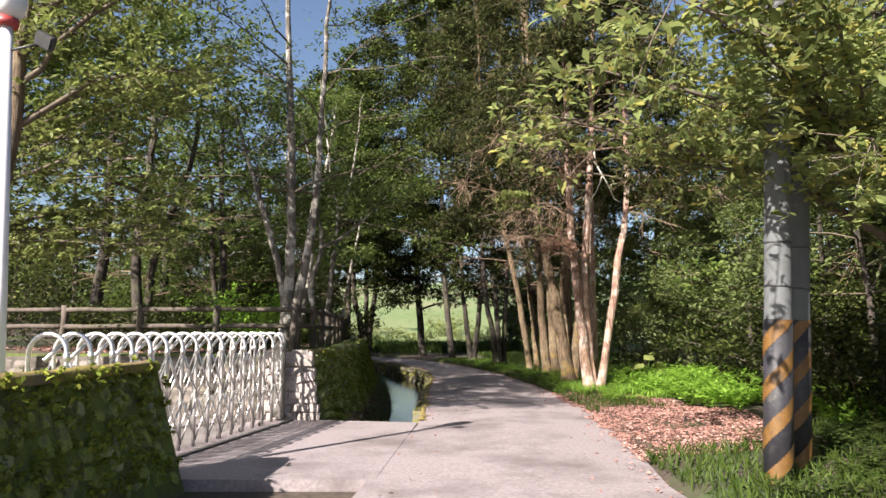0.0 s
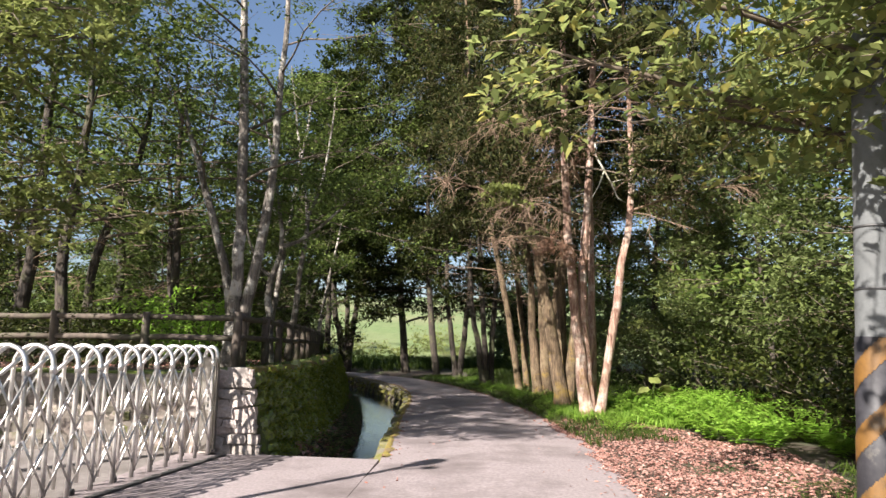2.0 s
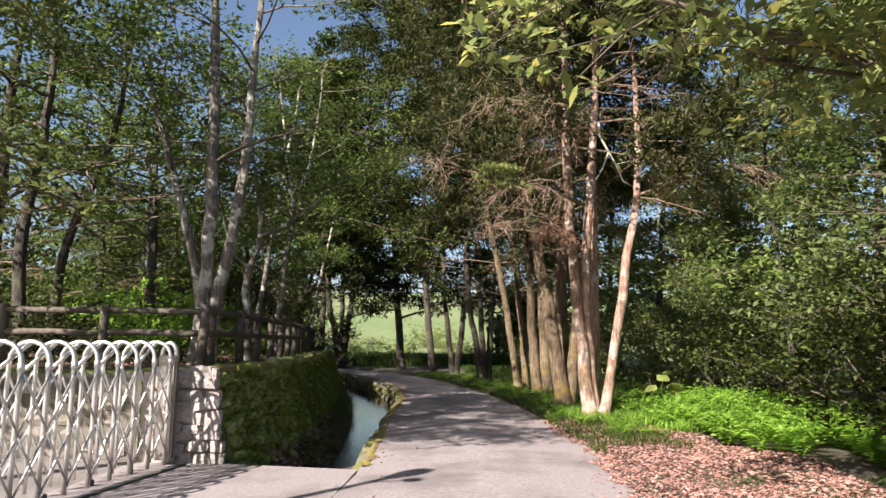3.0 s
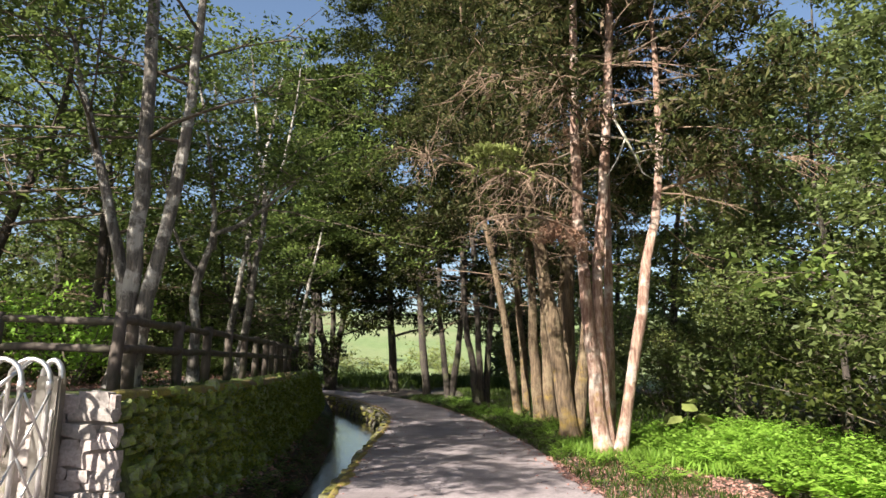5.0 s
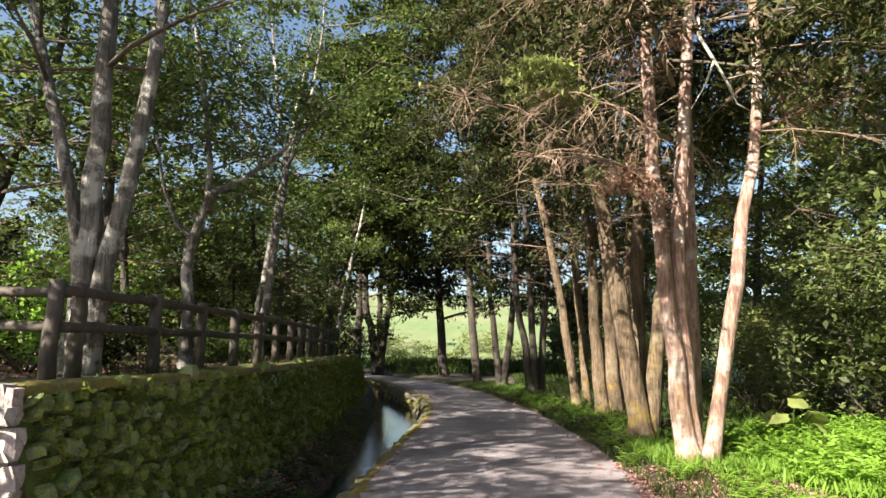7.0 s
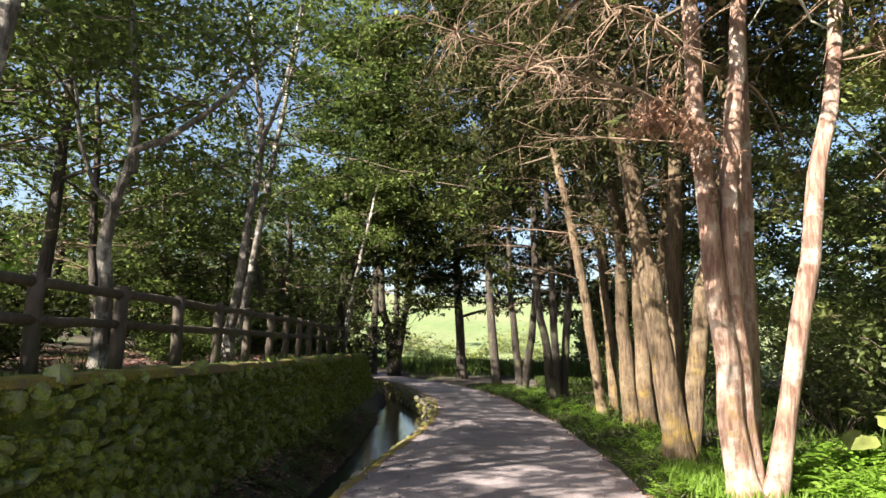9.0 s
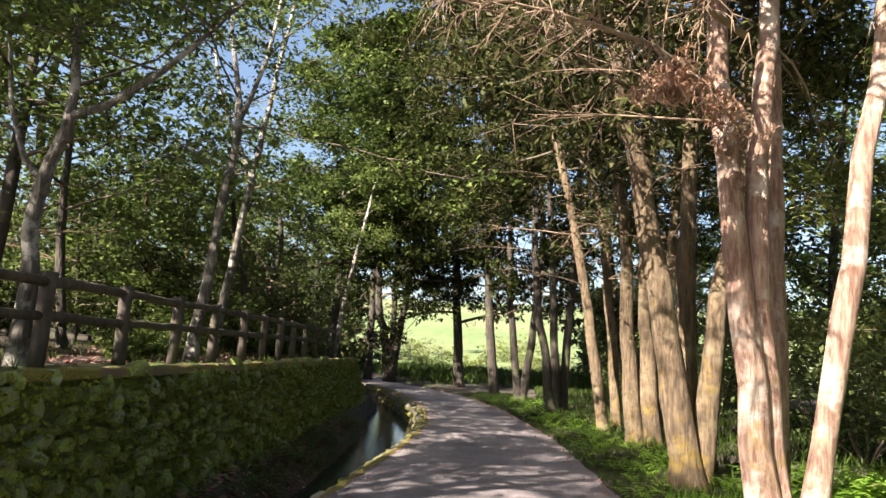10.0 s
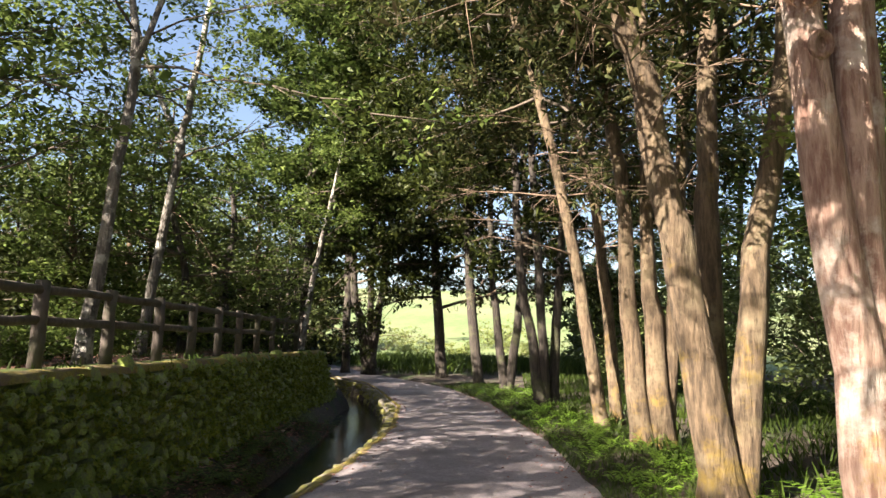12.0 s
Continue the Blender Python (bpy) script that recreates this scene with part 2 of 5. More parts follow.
wrip = noise_tex(wnodes, wlinks, 9, 4, wgeo.outputs["Position"])
bumped(wnodes, wlinks, wb, wrip.outputs[0], 0.14, 0.03)

# ---- mesh helpers ----


def mesh_of(name, verts, faces, mat, smooth=False):
    me = bpy.data.meshes.new(name)
    me.from_pydata(verts, [], faces)
    me.materials.append(mat)
    if smooth:
        me.polygons.foreach_set("use_smooth", [True] * len(me.polygons))
    me.update()
    return me


def quads_mesh(name, v, mat, n=4):
    """A mesh of separate faces of n corners each, from an array (faces, n, 3)."""
    me = bpy.data.meshes.new(name)
    k = len(v)
    me.vertices.add(k * n)
    me.vertices.foreach_set("co", np.ascontiguousarray(v, dtype=np.float32).ravel())
    me.loops.add(k * n)
    me.loops.foreach_set("vertex_index", np.arange(k * n, dtype=np.int32))
    me.polygons.add(k)
    me.polygons.foreach_set("loop_start", np.arange(0, k * n, n, dtype=np.int32))
    me.polygons.foreach_set("loop_total", np.full(k, n, dtype=np.int32))
    me.materials.append(mat)
    me.update(calc_edges=True)
    return me


def part(name, me, parent, label=""):
    ob = new(name, me)
    ob.parent = parent
    return tagged(ob, label)


def bm_mesh(name, bm, mat, smooth=False):
    me = bpy.data.meshes.new(name)
    bm.normal_update()
    bm.to_mesh(me)
    bm.free()
    me.materials.append(mat)
    if smooth:
        me.polygons.foreach_set("use_smooth", [True] * len(me.polygons))
    return me


def tubes(lines, sides=8):
    """Vertices and faces of round tubes; each line is a list of (point, radius)."""
    verts, faces = [], []
    for line in lines:
        pts = [Vector(p) for p, r in line]
        base = len(verts)
        for i, (p, r) in enumerate(line):
            d = (pts[min(i + 1, len(pts) - 1)] - pts[max(i - 1, 0)]).normalized()
            u = d.cross(Vector((0.31, 0.95, 0.05))).normalized()
            w = d.cross(u)
            for k in range(sides):
                a = 2 * math.pi * k / sides
                verts.append(pts[i] + (u * math.cos(a) + w * math.sin(a)) * r)
        for i in range(len(line) - 1):
            for k in range(sides):
                a, b = base + i * sides + k, base + i * sides + (k + 1) % sides
                faces.append((a, b, b + sides, a + sides))
        faces.append(tuple(base + k for k in reversed(range(sides))))
        faces.append(tuple(base + (len(line) - 1) * sides + k for k in range(sides)))
    return verts, faces


def tube_mesh(name, lines, mat, sides=8):
    v, f = tubes(lines, sides)
    return mesh_of(name, v, f, mat, True)


def trunk_mesh(name, line, mat, sides=18, flute=0.1, seed=0):
    """A stem whose girth swells and folds along its length, like real bark-covered wood."""
    pts = []
    for i in range(len(line) - 1):
        (p, r), (q, u) = line[i], line[i + 1]
        n = max(1, int((Vector(q) - Vector(p)).length / 0.16)) if Vector(p).z < 7 else 1
        pts += [(Vector(p).lerp(Vector(q), k / n), r + (u - r) * k / n) for k in range(n)]
    pts.append((Vector(line[-1][0]), line[-1][1]))
    v, f = tubes([pts], sides)
    for i, (p, r) in enumerate(pts):
        for k in range(sides):
            a = 2 * math.pi * k / sides
            g = noise.noise((math.cos(a) * 1.5, math.sin(a) * 1.5, p.z * 0.45 + seed)) + 0.45 * noise.noise((math.cos(a) * 4, math.sin(a) * 4, p.z * 1.6 + seed))
            j = i * sides + k
            v[j] = p + (v[j] - p) * (1 + flute * 1.6 * g)
    return mesh_of(name, v, f, mat, True)


def unit(a):
    return a / np.maximum(np.linalg.norm(a, axis=-1, keepdims=True), 1e-6)


def leaves(rng, centres, size, aspect=0.45, flat=0.5, droop=0.0, along=None):
    """Folded leaf blades at the given places: array (2n, 3, 3) of triangles as quads (n, 4, 3)."""
    n = len(centres)
    d = rng.normal(size=(n, 3)) if along is None else along + rng.normal(size=(n, 3)) * 0.45
    d[:, 2] = d[:, 2] * (1 - flat) - droop
    d = unit(d)
    s = unit(np.cross(d, np.array([0, 0, 1.0]) + rng.normal(size=(n, 3)) * 0.5))
    up = np.cross(s, d)
    L = (size * rng.uniform(0.6, 1.3, n))[:, None]
    a = centres - d * L * 0.5
    t = centres + d * L * 0.5 - up * L * 0.08
    m = centres - d * L * 0.08 + up * L * 0.06
    return np.stack([a, m + s * L * aspect * 0.5, t, m - s * L * aspect * 0.5], axis=1)


def clump_points(rng, clumps, radius, per, flat=0.6, spray=6):
    """Scatter places round clump centres: each clump is a handful of tight sprays with gaps between them."""
    k = max(1, round(per / spray))
    n = len(clumps) * k
    d = unit(rng.normal(size=(n, 3))) * (rng.uniform(0.05, 1, n) ** 0.5)[:, None]
    d[:, 2] *= flat
    rad = np.repeat(radius * rng.uniform(0.6, 1.35, len(clumps)), k)[:, None]
    heart = np.repeat(np.repeat(clumps, k, axis=0) + d * rad, spray, axis=0)
    e = rng.normal(size=(n * spray, 3)) * np.array([1, 1, 0.55]) * radius * 0.2
    return heart + e


# ---- plan ----
ROAD_L = ((-9, 6, 11.5, 18, 22, 25, 28.7, 33.85, 36.7, 40, 46, 60), (-2.6, -0.9, -0.42, -0.45, -0.4, -0.5, -1.05, -2.6, -3.6, -5.5, -8.8, -16.0))
ROAD_R = ((-9, 7, 9, 13.6, 19, 24, 30.2, 35.5, 37.3, 44.4, 60), (2.2, 2.3, 2.55, 2.9, 2.75, 2.25, 1.1, -0.5, -1.4, -5.3, -12.5))
WALL_T = ((12.15, 14.5, 17.2, 20.5, 23.5, 29, 32.4), (-2.42, -2.2, -2.25, -2.5, -2.82, -3.5, -3.95))
FENCE = ((13.25, 15.1, 17.9, 19.3, 22.0, 26.5, 31.8), (-2.95, -2.94, -3.06, -3.16, -3.4, -4.0, -4.6))
WALL_TOP, WATER = 1.2, -0.55


def road_left(y):
    return float(np.interp(y, *ROAD_L))


def road_right(y):
    return float(np.interp(y, *ROAD_R))


def wall_edge(y):
    return float(np.interp(y, *WALL_T))


def step(a, b, v):
    t = min(max((v - a) / (b - a), 0), 1)
    return t * t * (3 - 2 * t)


def bumps(x, y, s, k):
    return noise.noise((x * s, y * s, k))


def ground_height(x, y):
    rl, rr = road_left(y), road_right(y)
    far = max(0, y - 56) * 0.125 * step(56, 70, y)
    far = min(far, 13) + max(0, y - 170) * 0.03
    side = step(14, 40, x) * 2.0 * (1 if y < 50 else 0.3) + step(-13, -45, x) * 9.0 * (1 - step(44, 70, y)) * step(8, 16, y)
    if x > rl - 0.15:
        over = x - rr
        h = -0.12 if over < -0.15 else -0.12 + 0.2 * step(-0.15, 0.35, over) + 0.1 * step(0.3, 3, over) + 0.07 * bumps(x, y, 0.8, 1) * step(0, 1, over)
        return h + far + side
    if y < 12.6:
        return -0.1 + side if x < -3 else -0.12
    if y < 32.6 and x < wall_edge(min(max(y, 12.2), 32.4)) - 0.25:
        return WALL_TOP - 0.06 + 0.05 * bumps(x, y, 0.9, 4) + 0.35 * step(-6, -16, x) + side
    if y < 32.6:
        return -0.95
    drop = step(32.6, 36, y)
    bank = -0.95 + 1.05 * step(1.2, 2.2, rl - x)
    return (1 - drop) * (WALL_TOP if x < -4.4 else -0.95) + drop * bank + far + side


def ground_mesh():
    xs = np.concatenate([np.arange(-600, -60, 60), np.arange(-60, -14, 3.0), np.arange(-14, -5, 0.6), np.arange(-5, 5, 0.25), np.arange(5, 14, 0.6), np.arange(14, 60, 3.0), np.arange(60, 601, 60)])
    ys = np.concatenate([np.arange(-400, -20, 40), np.arange(-20, 4, 2.0), np.arange(4, 48, 0.4), np.arange(48, 80, 2.0), np.arange(80, 200, 8.0), np.arange(200, 901, 70)])
    verts = [(x, y, ground_height(x, y)) for y in ys for x in xs]
    w = len(xs)
    faces = [(j * w + i, j * w + i + 1, (j + 1) * w + i + 1, (j + 1) * w + i) for j in range(len(ys) - 1) for i in range(w - 1)]
    me = mesh_of("ground", verts, faces, SOIL, True)
    me.materials.append(MEADOW)
    me.polygons.foreach_set("material_index", [1 if ys[k // (w - 1)] >= 50 or abs(xs[k % (w - 1)]) > 40 else 0 for k in range(len(faces))])
    return me


tagged(new("ground", ground_mesh()), "bare forest soil running out into a pale green meadow", "ground", kind="structure")


def strip_solid(name, ys, left, right, top, bottom, mat):
    """A slab between two edge lines."""
    n = len(ys)
    verts = []
    for y in ys:
        l, r = left(y), right(y)
        verts += [(l, y, bottom), (l, y, top), ((l + r) / 2, y, top + 0.025), (r, y, top - 0.01), (r, y, bottom)]
    faces = []
    for i in range(n - 1):
        a, b = i * 5, i * 5 + 5
        for k in range(4):
            faces.append((a + k, b + k, b + k + 1, a + k + 1))
    faces += [(0, 1, 2, 3, 4), tuple(5 * (n - 1) + k for k in (4, 3, 2, 1, 0))]
    return mesh_of(name, verts, faces, mat)


road = tagged(new("road", strip_solid("road", [-9 + 0.5 * i for i in range(139)], road_left, lambda y: road_right(y) + 0.05 * bumps(0, y, 1.3, 9), 0.0, -1.0, CONCRETE_ROAD)),
              "pale pinkish concrete lane with dark tree shadows", "road", kind="structure")
bridge = tagged(new("pavement", mesh_of("pavement", [(x, y, z) for z in (-0.35, 0.004) for x, y in ((-3.6, 7.25), (-0.72, 7.25), (-0.44, 11.7), (-2.1, 12.0), (-3.0, 12.3), (-3.32, 12.3))],
                [(0, 1, 2, 3, 4, 5)[::-1], (6, 7, 8, 9, 10, 11)] + [(i, (i + 1) % 6, (i + 1) % 6 + 6, i + 6) for i in range(6)], CONCRETE_ROAD)),
                "worn concrete apron in front of the gate, over the canal", "pavement", kind="structure")
yard = tagged(new("yard_floor", mesh_of("yard_floor", [(-14, 3, -0.004), (-3.2, 3, -0.004), (-3.2, 12.9, -0.004), (-14, 12.9, -0.004)], [(0, 1, 2, 3)], YARD)), "sunlit concrete yard behind the steel gate", "floor", kind="structure")


def canal_mesh():
    ys = [11.5 + 0.7 * i for i in range(50)]
    v = []
    for y in ys:
        v += [(road_left(y) - 2.1, y, WATER), (road_left(y) + 0.02, y, WATER)]
    return mesh_of("canal_water", v, [(2 * i, 2 * i + 1, 2 * i + 3, 2 * i + 2) for i in range(len(ys) - 1)], water)


tagged(new("canal_water", canal_mesh()), "still dark canal water reflecting sky and trunks", "water", kind="structure")


def bank_height(x, y):
    f = (x - wall_edge(min(y, 32.4)) - 0.25) / 0.75
    f = min(max(f, 0), 1.2)
    return 0.02 - 0.2 * f - 0.55 * f * f


def bank_mesh():
    """The earth bank at the foot of the wall, sloping down into the water."""
    ys = [12.0 + 0.3 * i for i in range(72)]
    v = []
    for y in ys:
        e = wall_edge(min(y, 32.4))
        foot = e + 0.5
        w = 0.5 * step(12.5, 17, y) * (1 - 0.7 * step(27, 31, y)) + 0.05
        for k in range(6):
            f = k / 5
            v.append((foot - 0.25 + (w + 0.25) * f, y, 0.02 - 0.2 * f - 0.55 * f * f + 0.07 * bumps(y, f * 3, 1.9, 3)))
    return mesh_of("bank", v, [(6 * i + k, 6 * i + k + 1, 6 * i + k + 7, 6 * i + k + 6) for i in range(len(ys) - 1) for k in range(5)], SOIL, True)


tagged(new("canal_bank", bank_mesh()), "dark earth bank strewn with leaves below the stone wall", "bank", kind="structure")


def wall_core():
    """Battered retaining wall along the canal, with its end face at the gate."""
    ys = [12.15 + 20.25 * i / 60 for i in range(61)]
    v = []
    for y in ys:
        e = wall_edge(y) - 0.03
        v += [(e - 0.9, y, -1), (e - 0.9, y, WALL_TOP - 0.02), (e, y, WALL_TOP - 0.02 + 0.03 * bumps(y, 0, 1.5, 2)), (e + 0.14, y, 0.6), (e + 0.36, y, 0.0), (e + 0.5, y, -1)]
    f = [(6 * i + k, 6 * i + k + 1, 6 * i + k + 7, 6 * i + k + 6) for i in range(60) for k in range(5)]
    f += [(0, 1, 2, 3, 4, 5)[::-1], tuple(360 + k for k in range(6))]
    return mesh_of("wall_core", v, f, WALL_CORE)


wall_canal = tagged(new("wall_canal", wall_core()), "moss-grown rubble stone retaining wall along the canal", "wall", kind="structure")
wall_yard = tagged(new("wall_yard", mesh_of("wall_yard", [(x, y, z) for z in (-0.2, 1.14) for x, y in ((-14, 12.75), (-3.25, 12.35), (-3.25, 13.2), (-14, 13.4))],
                   [(3, 2, 1, 0), (4, 5, 6, 7), (0, 1, 5, 4), (1, 2, 6, 5), (2, 3, 7, 6), (3, 0, 4, 7)], WALL_CORE)), "rubble stone wall of the yard, darkened for shade", "wall", kind="structure")


def near_wall():
    v = []
    n = 24
    for i in range(n + 1):
        f = i / n
        x, y = -3.5 + 0.42 * f, -9 + 16.2 * f
        b = 0.03 * bumps(x, y, 2, 5)
        v += [(x + 0.4, y, -0.2), (x + 0.02, y, 1.17 + b), (x - 0.06, y, 1.22 + b), (x - 0.36, y, 1.21 + b), (x - 0.4, y, -0.2)]
    f = [(5 * i + k, 5 * i + k + 1, 5 * i + k + 6, 5 * i + k + 5) for i in range(n) for k in range(4)]
    f += [(0, 1, 2, 3, 4)[::-1], tuple(5 * n + k for k in range(5))]
    return mesh_of("near_wall", v, f, WALL_CORE)


wall_near = tagged(new("wall_near", near_wall()), "low stone wall covered in moss beside the gate", "wall", kind="structure")

# ---- gate, fence, poles, lamp ----


def thing(name, at, label, category, group=""):
    ob = new(name)
    ob.empty_display_size = 0.2
    ob.location = at
    return tagged(ob, label, category, group)


def box_mesh(name, size, mat, bevel=0.01, at=(0, 0, 0)):
    bm = bmesh.new()
    bmesh.ops.create_cube(bm, size=1)
    bmesh.ops.scale(bm, vec=size, verts=bm.verts)
    if bevel:
        bmesh.ops.bevel(bm, geom=bm.edges[:], offset=bevel, segments=2, affect="EDGES")
    bmesh.ops.translate(bm, vec=at, verts=bm.verts)
    return bm_mesh(name, bm, mat)


def build_gate():
    gate = thing("retractable_gate", (-3.9, 6.63, 0), "folding stainless steel gate with arched bars, drawn shut", "gate")
    count, gap, slope = 16, 0.335, 0.181
    half = 0.19
    arch = [((half, 0, 0.06), 0.025)] + [((half, 0, z), 0.025) for z in (0.5, 1.0, 1.34)]
    arch += [((half * math.cos(a), 0, 1.34 + half * math.sin(a)), 0.024) for a in [math.pi * k / 9 for k in range(1, 9)]]
    arch += [((-half, 0, z), 0.021) for z in (1.34, 1.0, 0.5, 0.06)]
    arch_me = tube_mesh("arch", [arch], STEEL, 8)
    wheel_me = tube_mesh("wheel", [[((-0.02, 0, 0.035), 0.035), ((0.02, 0, 0.035), 0.035)]], DARK_METAL, 10)
    dx, dy = slope * gap, gap

    def bar(a, b, r=0.013):
        return tube_mesh("lattice_bar", [[(a, r), (b, r)]], STEEL, 6)
    bars = []
    for side in (half + 0.022, -half - 0.022):
        for z0 in (0.14, 0.7):
            bars.append(bar((side, 0, z0), (side + dx, dy, z0 + 0.54), 0.011))
            bars.append(bar((side + 0.012, 0, z0 + 0.54), (side + dx + 0.012, dy, z0), 0.011))
    link = bar((0, -0.05, 1.27), (dx, dy, 1.52), 0.02)
    collar_me = tube_mesh("collar", [[((half, 0, 1.26), 0.032), ((half, 0, 1.34), 0.032)]], STEEL, 8)
    for i in range(count):
        at = Vector((dx * i, dy * i, 0))
        for nm, me in [("arch", arch_me), ("collar", collar_me)] + ([("wheel", wheel_me)] if i % 2 == 0 else []):
            part(nm, me, gate).location = at
        if i < count - 1:
            for me in bars:
                part("lattice_bar", me, gate).location = at
            part("link_bar", link, gate).location = at
    end = Vector((dx * count + 0.03, dy * count - 0.12, 0))
    post = part("end_post", box_mesh("end_post", (0.23, 0.13, 1.3), STEEL_DULL, 0.02, (0, 0, 0.72)), gate, "dull steel box post at the gate's end")
    post.location = end
    hood = [((0.09, 0, 1.3), 0.03)] + [((0.09 * math.cos(a), 0, 1.36 + 0.16 * math.sin(a)), 0.03) for a in [math.pi * k / 8 for k in range(9)]] + [((-0.09, 0, 1.3), 0.03)]
    part("post_arch", tube_mesh("post_arch", [hood], STEEL, 8), post)
    plate = part("nameplate", box_mesh("nameplate", (0.1, 0.012, 0.42), STEEL, 0.004, (0.03, -0.073, 0.85)), post, "narrow metal plate")
    for k in range(4):
        part("text_bar", box_mesh("text_bar", (0.05, 0.004, 0.05), DARK_METAL, 0, (0.03, -0.081, 0.7 + 0.09 * k)), plate)
    return gate


build_gate()
track = tagged(new("gate_track", box_mesh("gate_track", (0.09, 5.5, 0.03), DARK_METAL, 0.008)), "rusty steel ground rail of the folding gate", "rail", kind="structure")
track.matrix_world = pose(-3.14, 9.2, 0.012, 0, 0, -10.3)


def log_mesh(name, rng, length, r, mat, axis="z", taper=0.95):
    line = []
    n = max(3, int(length / 0.35))
    for i in range(n + 1):
        f = i / n
        p = [rng.normal() * 0.006, rng.normal() * 0.006, length * f] if axis == "z" else [length * f, rng.normal() * 0.008, rng.normal() * 0.008]
        line.append((p, r * (1 - (1 - taper) * f) * rng.uniform(0.94, 1.06)))
    return tube_mesh(name, [line], mat, 9)


def build_fence(points, label):
    """A log fence: a post at each point, two rails between each pair."""
    rng = np.random.default_rng(len(points))
    fence = thing("log_fence", points[0], label, "fence")
    base = Vector(points[0])
    for i, p in enumerate(points):
        ob = part("post", log_mesh("post", rng, 0.95, 0.075, WOOD_FENCE), fence)
        ob.location = Vector(p) - base - Vector((0, 0, 0.06))
        if i:
            a, b = Vector(points[i - 1]) - base, Vector(p) - base
            d = b - a
            for h in (0.8, 0.46):
                rail = part("rail", log_mesh("rail", rng, d.length, 0.052, WOOD_FENCE, "x"), fence)
                rail.rotation_mode = "QUATERNION"
                rail.rotation_quaternion = d.to_track_quat("X", "Z")
                rail.location = a + Vector((0, 0, h))
    return fence


wall_posts = [(float(np.interp(y, *FENCE)), y, WALL_TOP) for y in [13.25, 15.1] + [16.5 + 1.38 * i for i in range(12)]]
build_fence(wall_posts, "weathered brown log fence along the top of the stone wall")
build_fence([(-2.98, 13.66, WALL_TOP)] + [(-4.6 - 1.6 * i, 13.6 + 0.08 * i, WALL_TOP) for i in range(6)], "weathered log fence above the yard wall with one pale rail")


def build_pole(at, top, r0, height, label, banded_from):
    pole = thing("utility_pole", at, label, "pole", "poles by the lane")
    lean = (Vector(top) - Vector(at)) / (top[2] - at[2])

    def ax(z):
        return lean * z
    n = 14
    part("shaft", tube_mesh("shaft", [[(ax(height * i / n), r0 * (1 - 0.18 * i / n)) for i in range(n + 1)]], POLE_GREY, 20), pole)
    # painted sleeve: black band with slanted yellow stripes
    lo, hi = banded_from, 1.72
    part("black_band", tube_mesh("black_band", [[(ax(lo), r0 * 1.012), (ax(hi), r0 * 1.002)]], STRIPE_BLACK, 28), pole)
    rows, cols = 120, 96
    v, f = [], []
    for j in range(rows + 1):
        z = lo + (hi - lo) * j / rows
        for i in range(cols):
            a = 2 * math.pi * i / cols
            v.append(ax(z) + Vector((math.cos(a), math.sin(a), 0)) * (r0 * 1.006 + 0.004))
    for j in range(rows):
        for i in range(cols):
            a = i / cols
            if ((lo + (hi - lo) * (j + 0.5) / rows) / 0.46 - a * 2) % 1.0 < 0.4:
                f.append((j * cols + i, j * cols + (i + 1) % cols, (j + 1) * cols + (i + 1) % cols, (j + 1) * cols + i))
    part("yellow_stripes", mesh_of("yellow_stripes", v, f, STRIPE_YELLOW), pole, "worn yellow slanted stripes")
    for z in (2.05, 2.5):
        part("strap", tube_mesh("strap", [[(ax(z), r0 * 1.0), (ax(z + 0.018), r0 * 1.0)]], DARK_METAL, 20), pole)
    return pole


build_pole((3.31, 6.8, -0.05), (3.63, 6.85, 5.0), 0.137, 9.0, "grey concrete utility pole with black and yellow warning bands", 0.06)
build_pole((3.73, 7.2, -0.05), (4.03, 7.3, 4.0), 0.118, 8.5, "slimmer grey utility pole with faded warning bands", 0.2)


def build_lamp():
    lamp = thing("street_lamp", (-4.16, 6.37, 0), "white lamp post with a red collar and a floodlight", "street lamp")
    part("pole", tube_mesh("pole", [[((0, 0, 0), 0.07), ((-0.09, 0, 2), 0.062), ((-0.24, 0, 4.62), 0.055)]], WHITE_PAINT, 14), lamp)
    part("collar", tube_mesh("collar", [[((-0.24, 0, 4.6), 0.1), ((-0.24, 0, 4.68), 0.11)]], RED_PAINT, 14), lamp, "dull red collar")
    prof = [(4.68, 0.09), (4.76, 0.15), (4.9, 0.17), (5.02, 0.12), (5.08, 0.03)]
    part("lamp_head", tube_mesh("lamp_head", [[((-0.24, 0, z), r) for z, r in prof]], WHITE_PAINT, 16), lamp)
    arm = part("bracket", tube_mesh("bracket", [[((-0.2, 0, 4.35), 0.015), ((0.1, 0, 4.42), 0.015)]], DARK_METAL, 6), lamp)
    fl = part("floodlight", box_mesh("floodlight", (0.2, 0.08, 0.15), DARK_METAL, 0.015), arm, "small dark floodlight")
    fl.location, fl.rotation_euler = (0.16, 0, 4.45), (0.4, 0.5, 0)
    return lamp


build_lamp()

